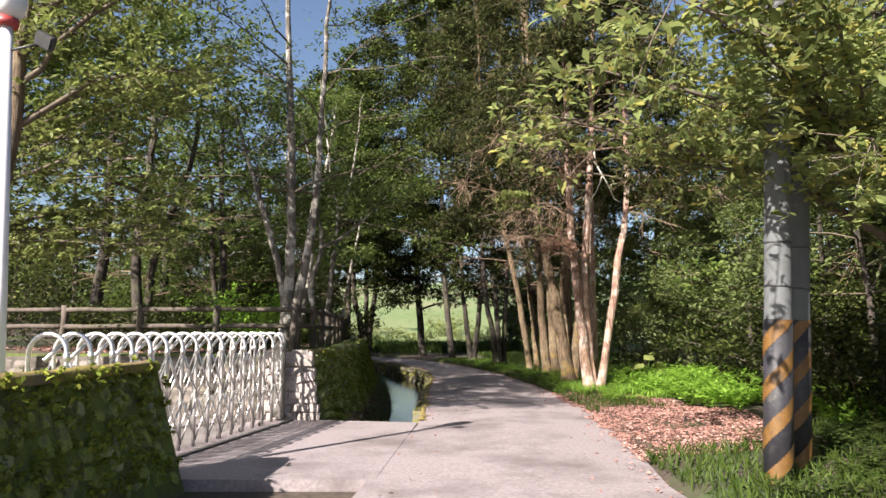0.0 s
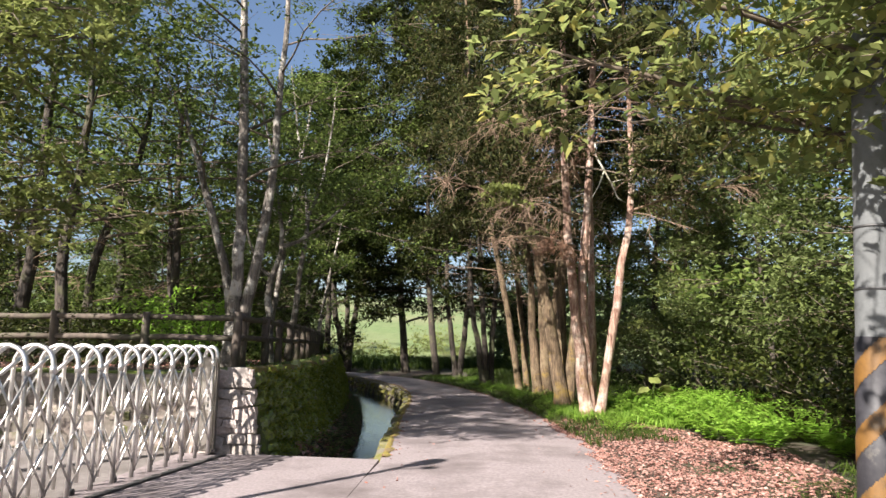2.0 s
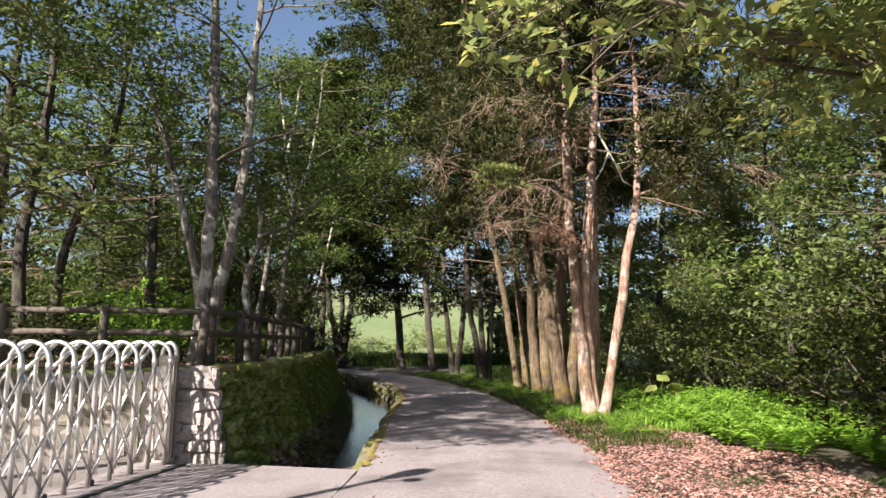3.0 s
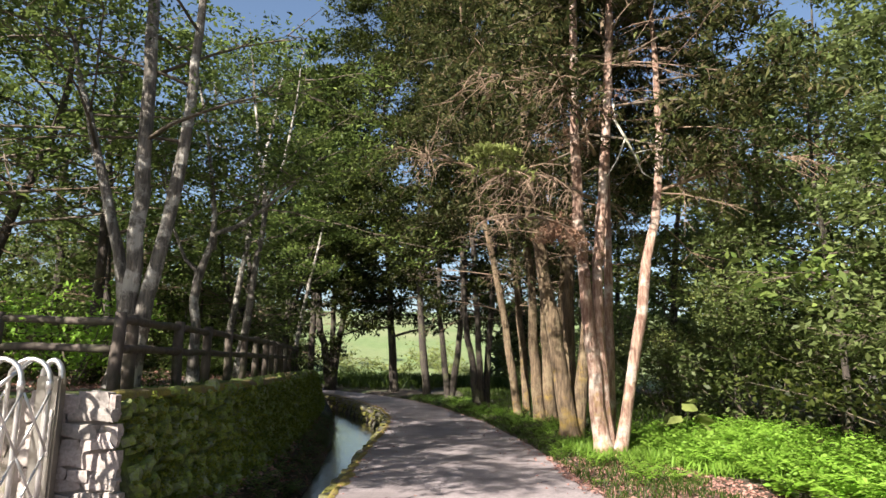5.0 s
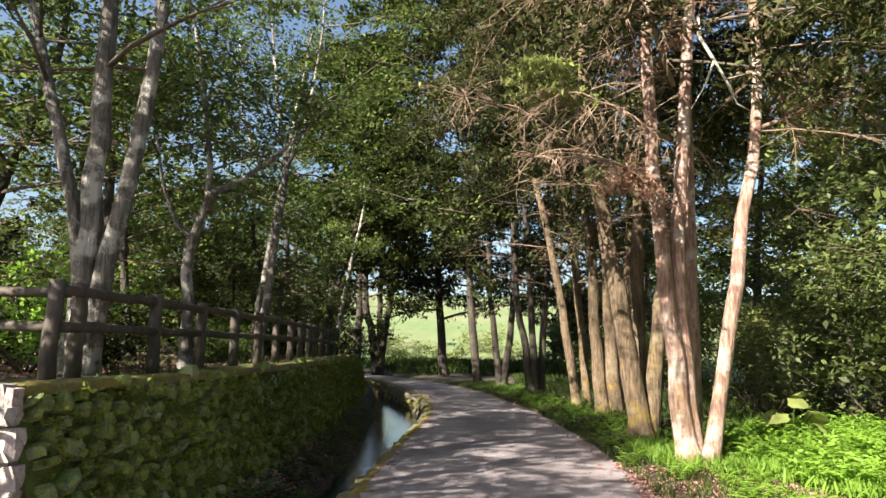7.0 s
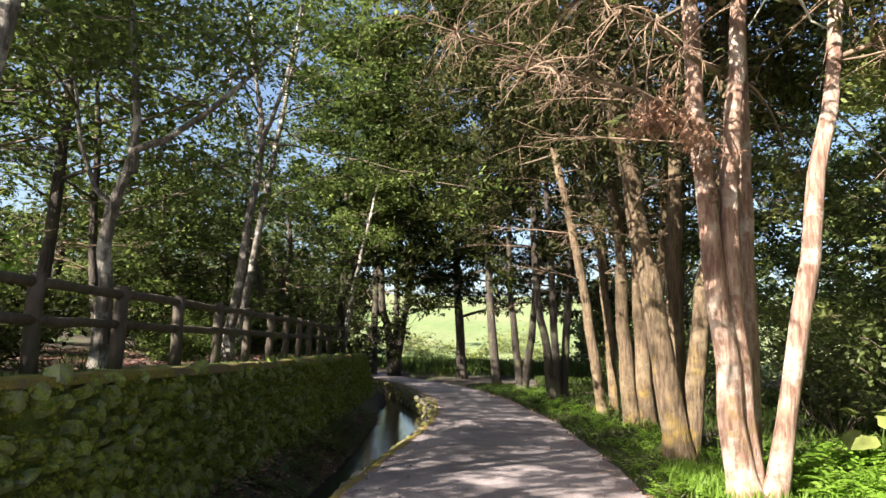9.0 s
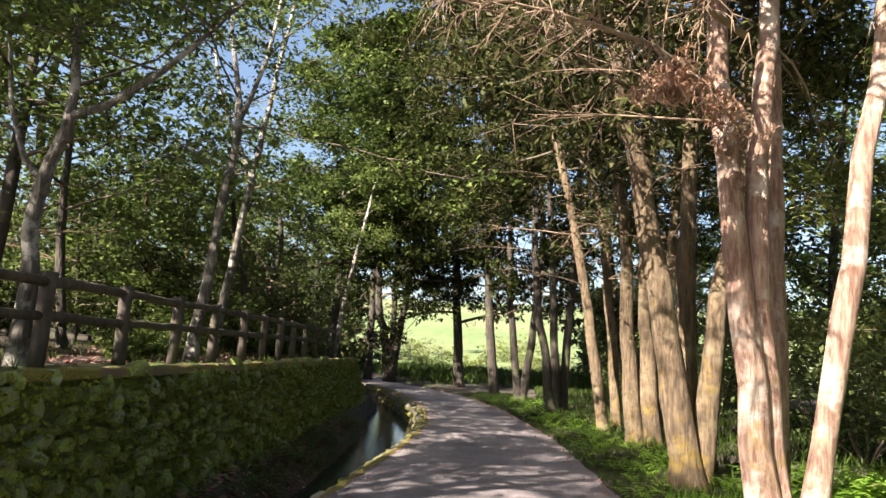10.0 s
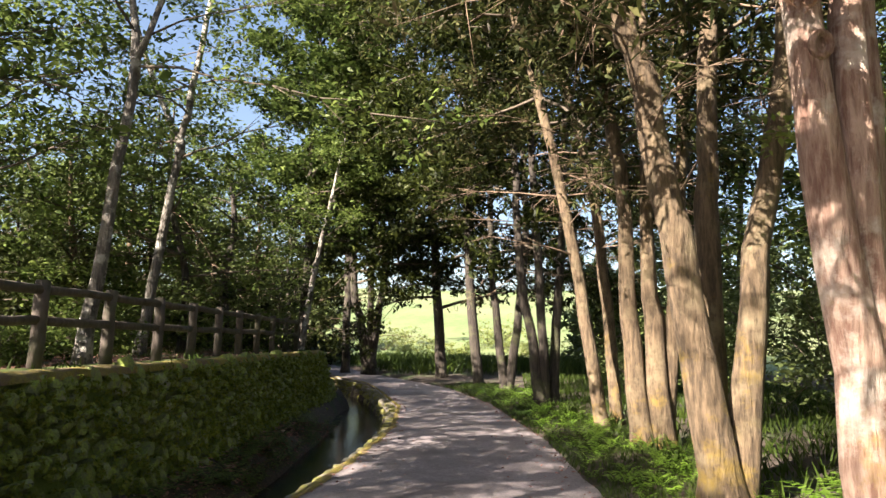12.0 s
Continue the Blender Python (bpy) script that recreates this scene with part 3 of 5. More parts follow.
# ---- trees ----


def bent(rng, pts, wob):
    """A smooth stem through its points with small wobbles; pts are (place, radius)."""
    out = []
    P = [Vector(p) for p, r in pts]
    for i in range(len(P) - 1):
        p0, p1, p2, p3 = P[max(i - 1, 0)], P[i], P[i + 1], P[min(i + 2, len(P) - 1)]
        n = max(2, int((p2 - p1).length / 0.45))
        for k in range(n):
            f = k / n
            q = 0.5 * (2 * p1 + (p2 - p0) * f + (2 * p0 - 5 * p1 + 4 * p2 - p3) * f * f + (3 * p1 - p0 - 3 * p2 + p3) * f ** 3)
            w = wob if (i or k) else 0
            out.append((q + Vector((rng.normal() * w, rng.normal() * w, 0)), (pts[i][1] + (pts[i + 1][1] - pts[i][1]) * f) * rng.uniform(0.98, 1.02)))
    out.append((P[-1], pts[-1][1]))
    return out


def limb(rng, start, d, length, r, droop, sides_twigs=3):
    """A limb with side twigs; gives tubes and the places where foliage sits."""
    lines, tips = [], []
    p, d = Vector(start), Vector(d).normalized()
    n = 5
    main = [(p.copy(), r)]
    for i in range(n):
        d = (d + Vector((rng.normal() * 0.14, rng.normal() * 0.14, rng.normal() * 0.1 - droop))).normalized()
        p = p + d * (length / n)
        main.append((p.copy(), r * (1 - 0.85 * (i + 1) / n)))
        if i >= 1:
            tips.append(p.copy())
            for _ in range(sides_twigs if i >= 2 else 1):
                e = (d + Vector((rng.normal(), rng.normal(), rng.normal() * 0.5)) * 0.8).normalized()
                q = p + e * length * rng.uniform(0.15, 0.35)
                lines.append([(p.copy(), r * 0.3), (q, r * 0.08)])
                tips.append(q)
    lines.append(main)
    return lines, tips


def build_tree(name, at, stems, label, category, bark_mat, leaf_mat, crown_from, limbs, reach, per, leaf, clump, seed, up=0.3, droop=0.03, flat=0.6, aspect=0.45, leaf_droop=0.0, group="", wob=0.013, sides=10, bare=0, bare_z=(3, 5)):
    """stems: lists of ((dx, dy, z), radius) from the foot. Limbs grow from crown_from upwards; bare: dead limbs below the crown."""
    rng = np.random.default_rng(seed)
    tree = thing(name, at, label, category, group)
    lines = [bent(rng, s, wob) for s in stems]
    for ln in lines:
        p0, r0 = ln[0]
        ln[0] = (p0 - Vector((0, 0, 0.15)), r0 * 1.4)
        ln.insert(1, (p0 + Vector((0, 0, 0.12)), r0 * 1.15))
    for ln in lines:
        part("trunk", trunk_mesh("trunk", ln, bark_mat, sides + 8, 0.11, seed + len(ln)) if sides > 10 else tube_mesh("trunk", [ln], bark_mat, sides), tree)
    blines, tips = [], []
    for k in range(limbs):
        ln = lines[k % len(lines)]
        zs = [p.z for p, r in ln]
        top = zs[-1]
        z = crown_from + (top - crown_from) * ((k + 0.5) / limbs) ** 0.95
        i = min(range(len(zs)), key=lambda j: abs(zs[j] - z))
        a = k * 2.4 + rng.uniform(-0.5, 0.5)
        f = 1 - 0.55 * ((z - crown_from) / max(top - crown_from, 0.1)) ** 1.5
        d = (math.cos(a), math.sin(a), up + rng.normal() * 0.15)
        L, T = limb(rng, ln[i][0], d, reach * f * rng.uniform(0.75, 1.2), max(0.02, ln[i][1] * 0.45), droop)
        blines += L
        tips += T
    tips += [ln[-1][0] for ln in lines]
    if blines:
        tagged(part("branchwork", tube_mesh("branchwork", blines, TWIG_DARK, 3), tree), kind="stuff")
    if bare:
        dead = []
        for k in range(bare):
            ln = lines[k % len(lines)]
            z = rng.uniform(*bare_z)
            i = min(range(len(ln)), key=lambda j: abs(ln[j][0].z - z))
            a = rng.uniform(0, 6.283)
            L, T = limb(rng, ln[i][0], (math.cos(a), math.sin(a), rng.uniform(-0.25, 0.3)), rng.uniform(0.9, 2.4), 0.016, 0.06, 4)
            dead += L
        tagged(part("dead_twig_work", tube_mesh("dead_twig_work", dead, TWIG_DEAD, 4), tree, "bare brown dead twigs"), kind="stuff")
    if per:
        c = np.array([tuple(t) for t in tips])
        pts = clump_points(rng, c, clump, per, flat)
        part("crown", quads_mesh("crown", leaves(rng, pts, leaf, aspect, 0.5, leaf_droop), leaf_mat), tree)
    return tree


def straight(dx, dy, h, r, kink=0.0):
    return [((0, 0, 0), r), ((dx * 0.3 + kink, dy * 0.3, h * 0.3), r * 0.85), ((dx * 0.65 - kink, dy * 0.65, h * 0.65), r * 0.6), ((dx, dy, h), r * 0.15)]


CEDAR = dict(category="tree", leaf_mat=LEAF_CEDAR, limbs=30, reach=2.5, per=48, leaf=0.18, clump=0.42, up=0.05, droop=0.07, flat=0.9, aspect=0.25, leaf_droop=0.5, group="cedars along the lane")
Z0 = 0.05
# the forked tree beside the fern bed: a double stem and a leaning one
forked_cedar = build_tree("cedar_tree", (3.69, 16.4, Z0), [
    [((-0.1, 0, 0), 0.160), ((-0.22, 0, 0.9), 0.120), ((-0.36, 0, 2.4), 0.108), ((-0.44, 0, 3.3), 0.096), ((-0.5, 0.1, 5.6), 0.080), ((-0.5, 0.2, 15.5), 0.024)],
    [((-0.03, 0.06, 0), 0.144), ((-0.1, 0.05, 0.9), 0.104), ((-0.17, 0.06, 2.4), 0.092), ((-0.15, 0.1, 3.3), 0.088), ((0.1, 0.2, 6.1), 0.072), ((0.35, 0.3, 11.5), 0.024)],
    [((0.08, -0.05, 0), 0.128), ((0.25, -0.05, 0.9), 0.092), ((0.52, -0.05, 2.4), 0.084), ((0.66, 0, 3.3), 0.080), ((0.98, 0.1, 5.3), 0.068), ((0.9, 0.3, 11), 0.020)],
    [((0.1, 0.5, 0), 0.104), ((0.12, 0.5, 2.5), 0.080), ((0.15, 0.5, 6), 0.064), ((0.3, 0.5, 10), 0.024)]],
    "forked cedar with bare sunlit reddish trunks", bark_mat=BARK_CEDAR, crown_from=5.2, seed=3, bare=34, bare_z=(3.6, 8), sides=14, wob=0.008, **{**CEDAR, "limbs": 52})
leaning_cedar = build_tree("cedar_tree", (3.62, 19.2, Z0), [
    [((-0.05, 0, 0), 0.2), ((-0.17, 0, 1), 0.165), ((-0.5, 0, 3), 0.136), ((-0.72, 0, 4.4), 0.120), ((-0.92, 0, 5.7), 0.104), ((-1.2, 0.2, 16.5), 0.024)],
    [((0.08, 0.1, 0), 0.17), ((0.2, 0.1, 0.9), 0.15), ((0.38, 0.1, 2.4), 0.125), ((0.62, 0.1, 3.7), 0.105), ((0.8, 0.2, 5.8), 0.080), ((0.9, 0.3, 12), 0.024)],
    [((0.1, 0.75, 0), 0.15), ((0.12, 0.8, 1.5), 0.125), ((0.12, 0.8, 3.0), 0.11), ((0.2, 0.8, 4.6), 0.096), ((0.45, 0.9, 12), 0.024)]],
    "leaning multi-stemmed cedar with sun-flecked brown trunks", bark_mat=BARK_BROWN, crown_from=5.0, seed=4, bare=26, bare_z=(3.6, 8), sides=12, **{**CEDAR, "limbs": 48})
build_tree("cedar_tree", (3.7, 22.8, Z0), [
    [((-0.15, 0, 0), 0.160), ((-0.3, 0, 1.5), 0.128), ((-0.4, 0, 3.8), 0.104), ((-0.7, 0, 6.7), 0.088), ((-0.9, 0, 17), 0.024)],
    [((0.12, 0, 0), 0.176), ((0.0, 0, 1.9), 0.144), ((-0.05, 0, 3.2), 0.096), ((0, 0.3, 11), 0.024)],
    [((0.15, 0.05, 0.3), 0.128), ((0.38, 0, 2.85), 0.096), ((0.5, 0, 5), 0.080), ((0.6, 0, 11), 0.016)]],
    "cedar clump with yellow lichen on its forked trunks", bark_mat=BARK_BROWN, crown_from=4.6, seed=5, bare=16, bare_z=(3.6, 6.5), sides=12, **CEDAR)
build_tree("cedar_tree", (3.21, 24.6, Z0), [[((0, 0, 0), 0.128), ((-0.3, 0, 2), 0.112), ((-0.65, 0, 4.1), 0.096), ((-1.19, 0, 6.4), 0.080), ((-1.65, 0, 8.5), 0.064), ((-2.0, 0, 17), 0.016)]],
           "slender cedar leaning over the lane", bark_mat=BARK_BROWN, crown_from=5.5, seed=6, bare=8, **CEDAR)
build_tree("cedar_tree", (3.59, 25.5, Z0), [[((0, 0, 0), 0.120), ((-0.39, 0, 4.3), 0.096), ((-1.1, 0, 8), 0.072), ((-1.4, 0, 17), 0.016)]],
           "slender cedar trunk with a dark crown", bark_mat=BARK_BROWN, crown_from=5.0, seed=7, bare=8, **CEDAR)
# Farther cedars: shade put into darker leaves and bark than the near ones.
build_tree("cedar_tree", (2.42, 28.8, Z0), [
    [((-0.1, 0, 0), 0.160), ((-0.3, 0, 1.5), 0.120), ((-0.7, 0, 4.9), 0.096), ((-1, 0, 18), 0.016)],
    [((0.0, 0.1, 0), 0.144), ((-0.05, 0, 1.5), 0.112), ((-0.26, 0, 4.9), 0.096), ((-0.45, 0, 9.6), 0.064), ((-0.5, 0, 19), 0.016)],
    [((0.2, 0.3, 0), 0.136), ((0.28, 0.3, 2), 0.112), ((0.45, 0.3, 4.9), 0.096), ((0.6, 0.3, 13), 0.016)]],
    "three-stemmed dark cedar at the lane's edge", bark_mat=BARK_DARK, crown_from=4.2, seed=8, bare=10, **{**CEDAR, "limbs": 48, "leaf": 0.2, "reach": 2.8, "aspect": 0.36, "leaf_mat": LEAF_SHADED})
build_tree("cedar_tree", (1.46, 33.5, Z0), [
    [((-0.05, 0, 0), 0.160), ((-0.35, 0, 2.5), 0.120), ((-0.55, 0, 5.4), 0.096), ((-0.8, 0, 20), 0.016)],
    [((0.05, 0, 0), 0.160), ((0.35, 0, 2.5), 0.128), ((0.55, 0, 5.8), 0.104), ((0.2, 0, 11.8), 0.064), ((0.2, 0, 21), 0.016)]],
    "forked cedar in shade with a sunlit foot", bark_mat=BARK_DARK, crown_from=4.4, seed=9, bare=8, **{**CEDAR, "limbs": 50, "leaf": 0.21, "reach": 3.0, "aspect": 0.36, "leaf_mat": LEAF_SHADED})
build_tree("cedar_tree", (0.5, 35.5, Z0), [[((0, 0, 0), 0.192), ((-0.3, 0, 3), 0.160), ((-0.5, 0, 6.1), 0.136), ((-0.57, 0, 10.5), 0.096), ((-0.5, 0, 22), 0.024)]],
           "straight dark cedar trunk beside the lane", bark_mat=BARK_DARK, crown_from=4.0, seed=10, **{**CEDAR, "reach": 3.8, "limbs": 54, "leaf": 0.24, "clump": 0.55, "per": 48, "aspect": 0.36, "leaf_mat": LEAF_SHADED})
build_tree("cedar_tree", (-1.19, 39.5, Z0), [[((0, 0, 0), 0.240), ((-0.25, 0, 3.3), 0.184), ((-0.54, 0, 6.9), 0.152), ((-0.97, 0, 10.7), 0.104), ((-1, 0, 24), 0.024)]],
           "dark cedar with low drooping sprays before the meadow", bark_mat=BARK_DARK, crown_from=2.6, seed=11, **{**CEDAR, "reach": 4.2, "limbs": 60, "leaf": 0.25, "clump": 0.6, "per": 48, "aspect": 0.36, "leaf_mat": LEAF_SHADED})
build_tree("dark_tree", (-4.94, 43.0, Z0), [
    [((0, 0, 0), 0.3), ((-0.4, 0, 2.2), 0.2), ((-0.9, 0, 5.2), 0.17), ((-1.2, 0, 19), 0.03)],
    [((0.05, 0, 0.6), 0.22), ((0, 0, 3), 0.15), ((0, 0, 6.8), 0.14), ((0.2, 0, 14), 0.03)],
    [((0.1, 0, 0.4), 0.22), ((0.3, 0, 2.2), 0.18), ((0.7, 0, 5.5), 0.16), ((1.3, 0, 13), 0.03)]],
    "dark three-stemmed tree against the bright meadow", "tree", BARK_DARK, LEAF_SHADED, 4.2, 44, 3.8, 42, 0.29, 0.6, 12, group="far trees", bare=10, bare_z=(1.5, 4))
build_tree("dark_tree", (-6.18, 43.6, Z0), [straight(-0.4, 0, 19, 0.2, 0.06)], "dark straight tree against the bright meadow", "tree", BARK_DARK, LEAF_SHADED, 4.4, 36, 3.8, 42, 0.29, 0.6, 13, group="far trees", bare=8, bare_z=(1.5, 4))

BROAD = dict(category="tree", limbs=24, reach=2.8, per=30, leaf=0.145, clump=0.5, up=0.35, droop=0.02)
WT = WALL_TOP
build_tree("broadleaf_tree", (-3.1, 14.2, WT - 0.05), [
    [((-0.28, 0, 0), 0.135), ((-0.2, 0, 1.2), 0.112), ((-0.17, -0.05, 2.6), 0.1), ((-0.27, 0, 5), 0.085), ((-0.5, 0, 10), 0.025)],
    [((-0.14, 0.05, 0), 0.13), ((0.02, 0, 1.2), 0.1), ((0.26, 0, 2.6), 0.085), ((0.38, 0, 4.2), 0.07), ((0.6, 0, 9.5), 0.02)],
    [((-0.36, 0.1, 0), 0.1), ((-0.34, 0.08, 1.4), 0.078), ((-0.9, 0.05, 3.25), 0.06), ((-1.5, 0.1, 5.2), 0.02)]],
    "forked pale-barked broadleaf tree behind the log fence", bark_mat=BARK_PALE, leaf_mat=LEAF_BROAD, crown_from=3.2, seed=21, sides=12, wob=0.012, **{**BROAD, "leaf": 0.1, "per": 20, "limbs": 28, "reach": 3.0})
build_tree("broadleaf_tree", (-3.25, 16.5, WT), [[((0.05, 0, 0), 0.095), ((0.02, 0, 0.9), 0.078), ((-0.04, 0, 1.65), 0.07), ((0.22, 0, 2.35), 0.055), ((0.08, 0.1, 3.5), 0.035), ((-0.5, 0.2, 6), 0.015)], [((0.22, 0, 2.35), 0.045), ((1.05, 0.1, 3.0), 0.032), ((1.9, 0.2, 3.9), 0.014)], [((-0.02, 0, 1.7), 0.035), ((-0.5, 0.1, 2.6), 0.025), ((-0.9, 0.1, 4.4), 0.012)]],
           "small pale tree with a kinked trunk behind the fence", bark_mat=BARK_PALE, leaf_mat=LEAF_BROAD, crown_from=2.6, seed=22, sides=12, **{**BROAD, "limbs": 15, "reach": 1.8, "leaf": 0.09})
build_tree("broadleaf_tree", (-3.7, 20.8, WT), [[((0, 0, 0), 0.1), ((0.1, 0, 1.1), 0.085), ((0.23, 0, 2.5), 0.07), ((0.38, 0, 3.9), 0.06), ((0.1, 0, 5.5), 0.035), ((-0.3, 0, 8.5), 0.015)], [((0.38, 0, 3.9), 0.045), ((0.75, 0, 5.1), 0.035), ((1.1, 0, 8), 0.015)]],
           "slim leaning broadleaf tree above the canal wall", bark_mat=BARK_PALE, leaf_mat=LEAF_BROAD, crown_from=3.6, seed=23, sides=12, **{**BROAD, "leaf": 0.11, "limbs": 18})
build_tree("broadleaf_tree", (-5.3, 24.8, WT), [[((0, 0, 0), 0.11), ((0.3, 0, 2.5), 0.085), ((0.65, 0, 5.2), 0.065), ((1.2, 0, 9), 0.03)], [((0.5, 0, 4), 0.07), ((-0.6, 0, 6.5), 0.04), ((-0.9, 0, 9), 0.02)]],
           "slim broadleaf tree with a thin open crown", bark_mat=BARK_PALE, leaf_mat=LEAF_BROAD, crown_from=3.6, seed=24, **{**BROAD, "leaf": 0.11, "limbs": 16})
build_tree("broadleaf_tree", (-6.6, 38.0, 0.3), [[((0, 0, 0), 0.2), ((0.2, 0, 4), 0.16), ((0.1, 0, 9), 0.1), ((0.4, 0, 16.5), 0.03)], [((0.15, 0, 3), 0.1), ((1.2, 0, 7), 0.07), ((1.7, 0, 14), 0.02)]],
           "tall broadleaf tree with a rounded sunlit crown", bark_mat=BARK_DARK, leaf_mat=LEAF_MIXED, crown_from=4.5, seed=26, **{**BROAD, "limbs": 46, "reach": 3.6, "per": 36, "leaf": 0.27, "clump": 0.65})
build_tree("broadleaf_tree", (-5.4, 34.3, 0.4), [[((0, 0, 0), 0.12), ((0.3, 0, 2.5), 0.09), ((0.75, 0, 5.0), 0.07), ((1.3, 0, 8), 0.02)]],
           "thin pale leaning tree at the wall's end", bark_mat=BARK_PALE, leaf_mat=LEAF_BROAD, crown_from=4.0, seed=25, **{**BROAD, "limbs": 10, "reach": 1.6})

# the wood on the terrace
rng = np.random.default_rng(77)
spots = [(-6.6, 19.6), (-7.0, 15.4), (-8.4, 18.8), (-9.2, 17.4), (-7.6, 23.0), (-5.9, 27.5), (-8.7, 27.8), (-6.3, 31.2), (-10.0, 32.0), (-12.6, 16.2), (-11.0, 25.5), (-13.2, 24.0), (-7.8, 36.6), (-11, 38.5), (-15, 35), (-9.5, 44.5), (-14, 46), (-18, 40)]
for i, (x, y) in enumerate(spots):
    dark = i % 3 == 0
    # Trees outside the later view are made taller to shade the lane.
    tall = 1.6 - x > 0.8 * (y - 11.6)
    h = rng.uniform(7.0, 9.0) if tall else rng.uniform(4.6, 6.0) + max(0, y - 26) * 0.16
    build_tree("woodland_tree", (x, y, ground_height(x, y)), [straight(rng.normal() * 0.8, rng.normal() * 0.5, h, rng.uniform(0.1, 0.17), rng.normal() * 0.12)],
               "slender woodland tree with a dark trunk on the terrace", bark_mat=BARK_DARK if i % 2 or tall else BARK_BROWN, leaf_mat=LEAF_SHADED if dark and (y < 17 or y > 30) else LEAF_BROAD, crown_from=2.8 if tall else 1.8,
               seed=100 + i, bare=5, bare_z=(1.5, 3.5), **{**BROAD, "limbs": 17, "per": 18, "leaf": 0.17 if tall else 0.15, "reach": 3.4 if tall else 2.4, "clump": 0.55, "group": "trees of the terrace wood"})
spots = [(-8.8, 25), (-7.4, 28.5), (-10.5, 28), (-9.0, 31.5), (-12.2, 31), (-8.2, 34.5), (-11.5, 36), (-14.5, 33), (-10.0, 40.5), (-13.5, 42), (-8.0, 39.5), (-16.5, 38)]
for i, (x, y) in enumerate(spots):
    build_tree("young_tree", (x, y, ground_height(x, y)), [straight(rng.normal() * 0.4, rng.normal() * 0.3, rng.uniform(4.5, 6.5), 0.05, 0.05)], "young leafy tree in the understorey of the wood", bark_mat=BARK_DARK, leaf_mat=LEAF_OLIVE if i % 3 else LEAF_BROAD,
               crown_from=0.7, seed=260 + i, **{**BROAD, "limbs": 18, "reach": 2.2, "per": 16, "leaf": 0.17, "clump": 0.5, "up": 0.2, "group": "young trees of the wood"})
# the wood on the far side of the verge
spots = [(8.5, 13.0), (10.5, 17.5), (9.0, 22.0), (8.2, 27.0), (12, 24), (13.5, 14), (11.5, 30), (7.2, 33.5), (15.5, 20), (10, 37), (5.6, 39.5), (14, 34), (9.5, 8.5), (13, 7)]
for i, (x, y) in enumerate(spots):
    h = rng.uniform(9, 13)
    build_tree("woodland_tree", (x, y, ground_height(x, y)), [straight(rng.normal() * 0.8, rng.normal() * 0.5, h, rng.uniform(0.1, 0.16), rng.normal() * 0.1)],
               "woodland tree with dull green leaves beyond the verge", bark_mat=BARK_DARK, leaf_mat=LEAF_OLIVE if i % 3 else LEAF_BROAD, crown_from=1.6, seed=200 + i, bare=6, bare_z=(1, 3.5),
               **{**BROAD, "limbs": 24, "per": 28, "leaf": 0.17, "clump": 0.52, "group": "trees beyond the verge"})


def build_bush(name, at, radius, height, n, leaf, mat, label, seed, group="", flat=0.6, aspect=0.5):
    rng = np.random.default_rng(seed)
    bush = thing(name, at, label, "bush", group)
    lines, tips = [], []
    for k in range(9):
        a = k * 2.4
        d = (math.cos(a) * radius / height, math.sin(a) * radius / height, rng.uniform(0.6, 1.2))
        L, T = limb(rng, (0, 0, -0.05), d, height * rng.uniform(0.7, 1.1), 0.022, 0.02, 2)
        lines += L
        tips += T
    tagged(part("stem_work", tube_mesh("stem_work", lines, TWIG_DARK, 4), bush), kind="stuff")
    c = np.array([tuple(t) for t in tips])
    part("foliage", quads_mesh("foliage", leaves(rng, clump_points(rng, c, radius * 0.34, max(4, n // len(c)), flat), leaf, aspect, 0.4), mat), bush)
    return bush


spots = [(7.2, 12.5, 1.6, 2.6), (8.3, 15.6, 1.7, 3.0), (7.4, 18.6, 1.6, 2.6), (6.8, 21.8, 1.5, 2.5), (7.6, 24.8, 1.7, 3.0), (6.2, 28.2, 1.5, 2.6), (9.3, 19.5, 1.8, 3.4), (9.8, 11.6, 1.8, 3.4), (6.2, 10.0, 1.2, 2.0), (11, 14.8, 2, 4), (9.6, 25.8, 1.8, 3.4), (5.4, 32.8, 1.4, 2.0), (6.6, 7.6, 1.2, 2.2)]
for i, (x, y, r, h) in enumerate(spots):
    # Nearer bushes use darkened leaves, their shade put into the colour.
    build_bush("undergrowth_bush", (x, y, ground_height(x, y)), r, h, 4600, 0.105, LEAF_OLIVE if y > 17 else LEAF_SHADED, "dense tangled bush of the shaded undergrowth", 300 + i, "bushes beyond the verge")
spots = [(-4.3, 14.8, 0.95, 1.35), (-5.7, 15.0, 1.1, 1.3), (-7.2, 15.0, 1.2, 1.4), (-4.6, 16.2, 0.8, 0.9), (-8.6, 15.2, 1.2, 1.3), (-6.2, 17.0, 1.2, 1.3), (-4.5, 20.6, 0.8, 0.8), (-5.6, 23.6, 0.9, 0.9), (-5.2, 29.4, 1.0, 1.1), (-10.5, 15.6, 1.4, 1.6)]
for i, (x, y, r, h) in enumerate(spots):
    # Bushes close behind the fence are darkened the same way, for shade.
    build_bush("leafy_bush", (x, y, ground_height(x, y)), r, h, 2600, 0.09, LEAF_FERN if i < 1 else (LEAF_SHADED if y < 18 else LEAF_BROAD), "bright green bush behind the log fence" if i < 1 else "dark green bush in the wood", 340 + i, "bushes behind the fence")
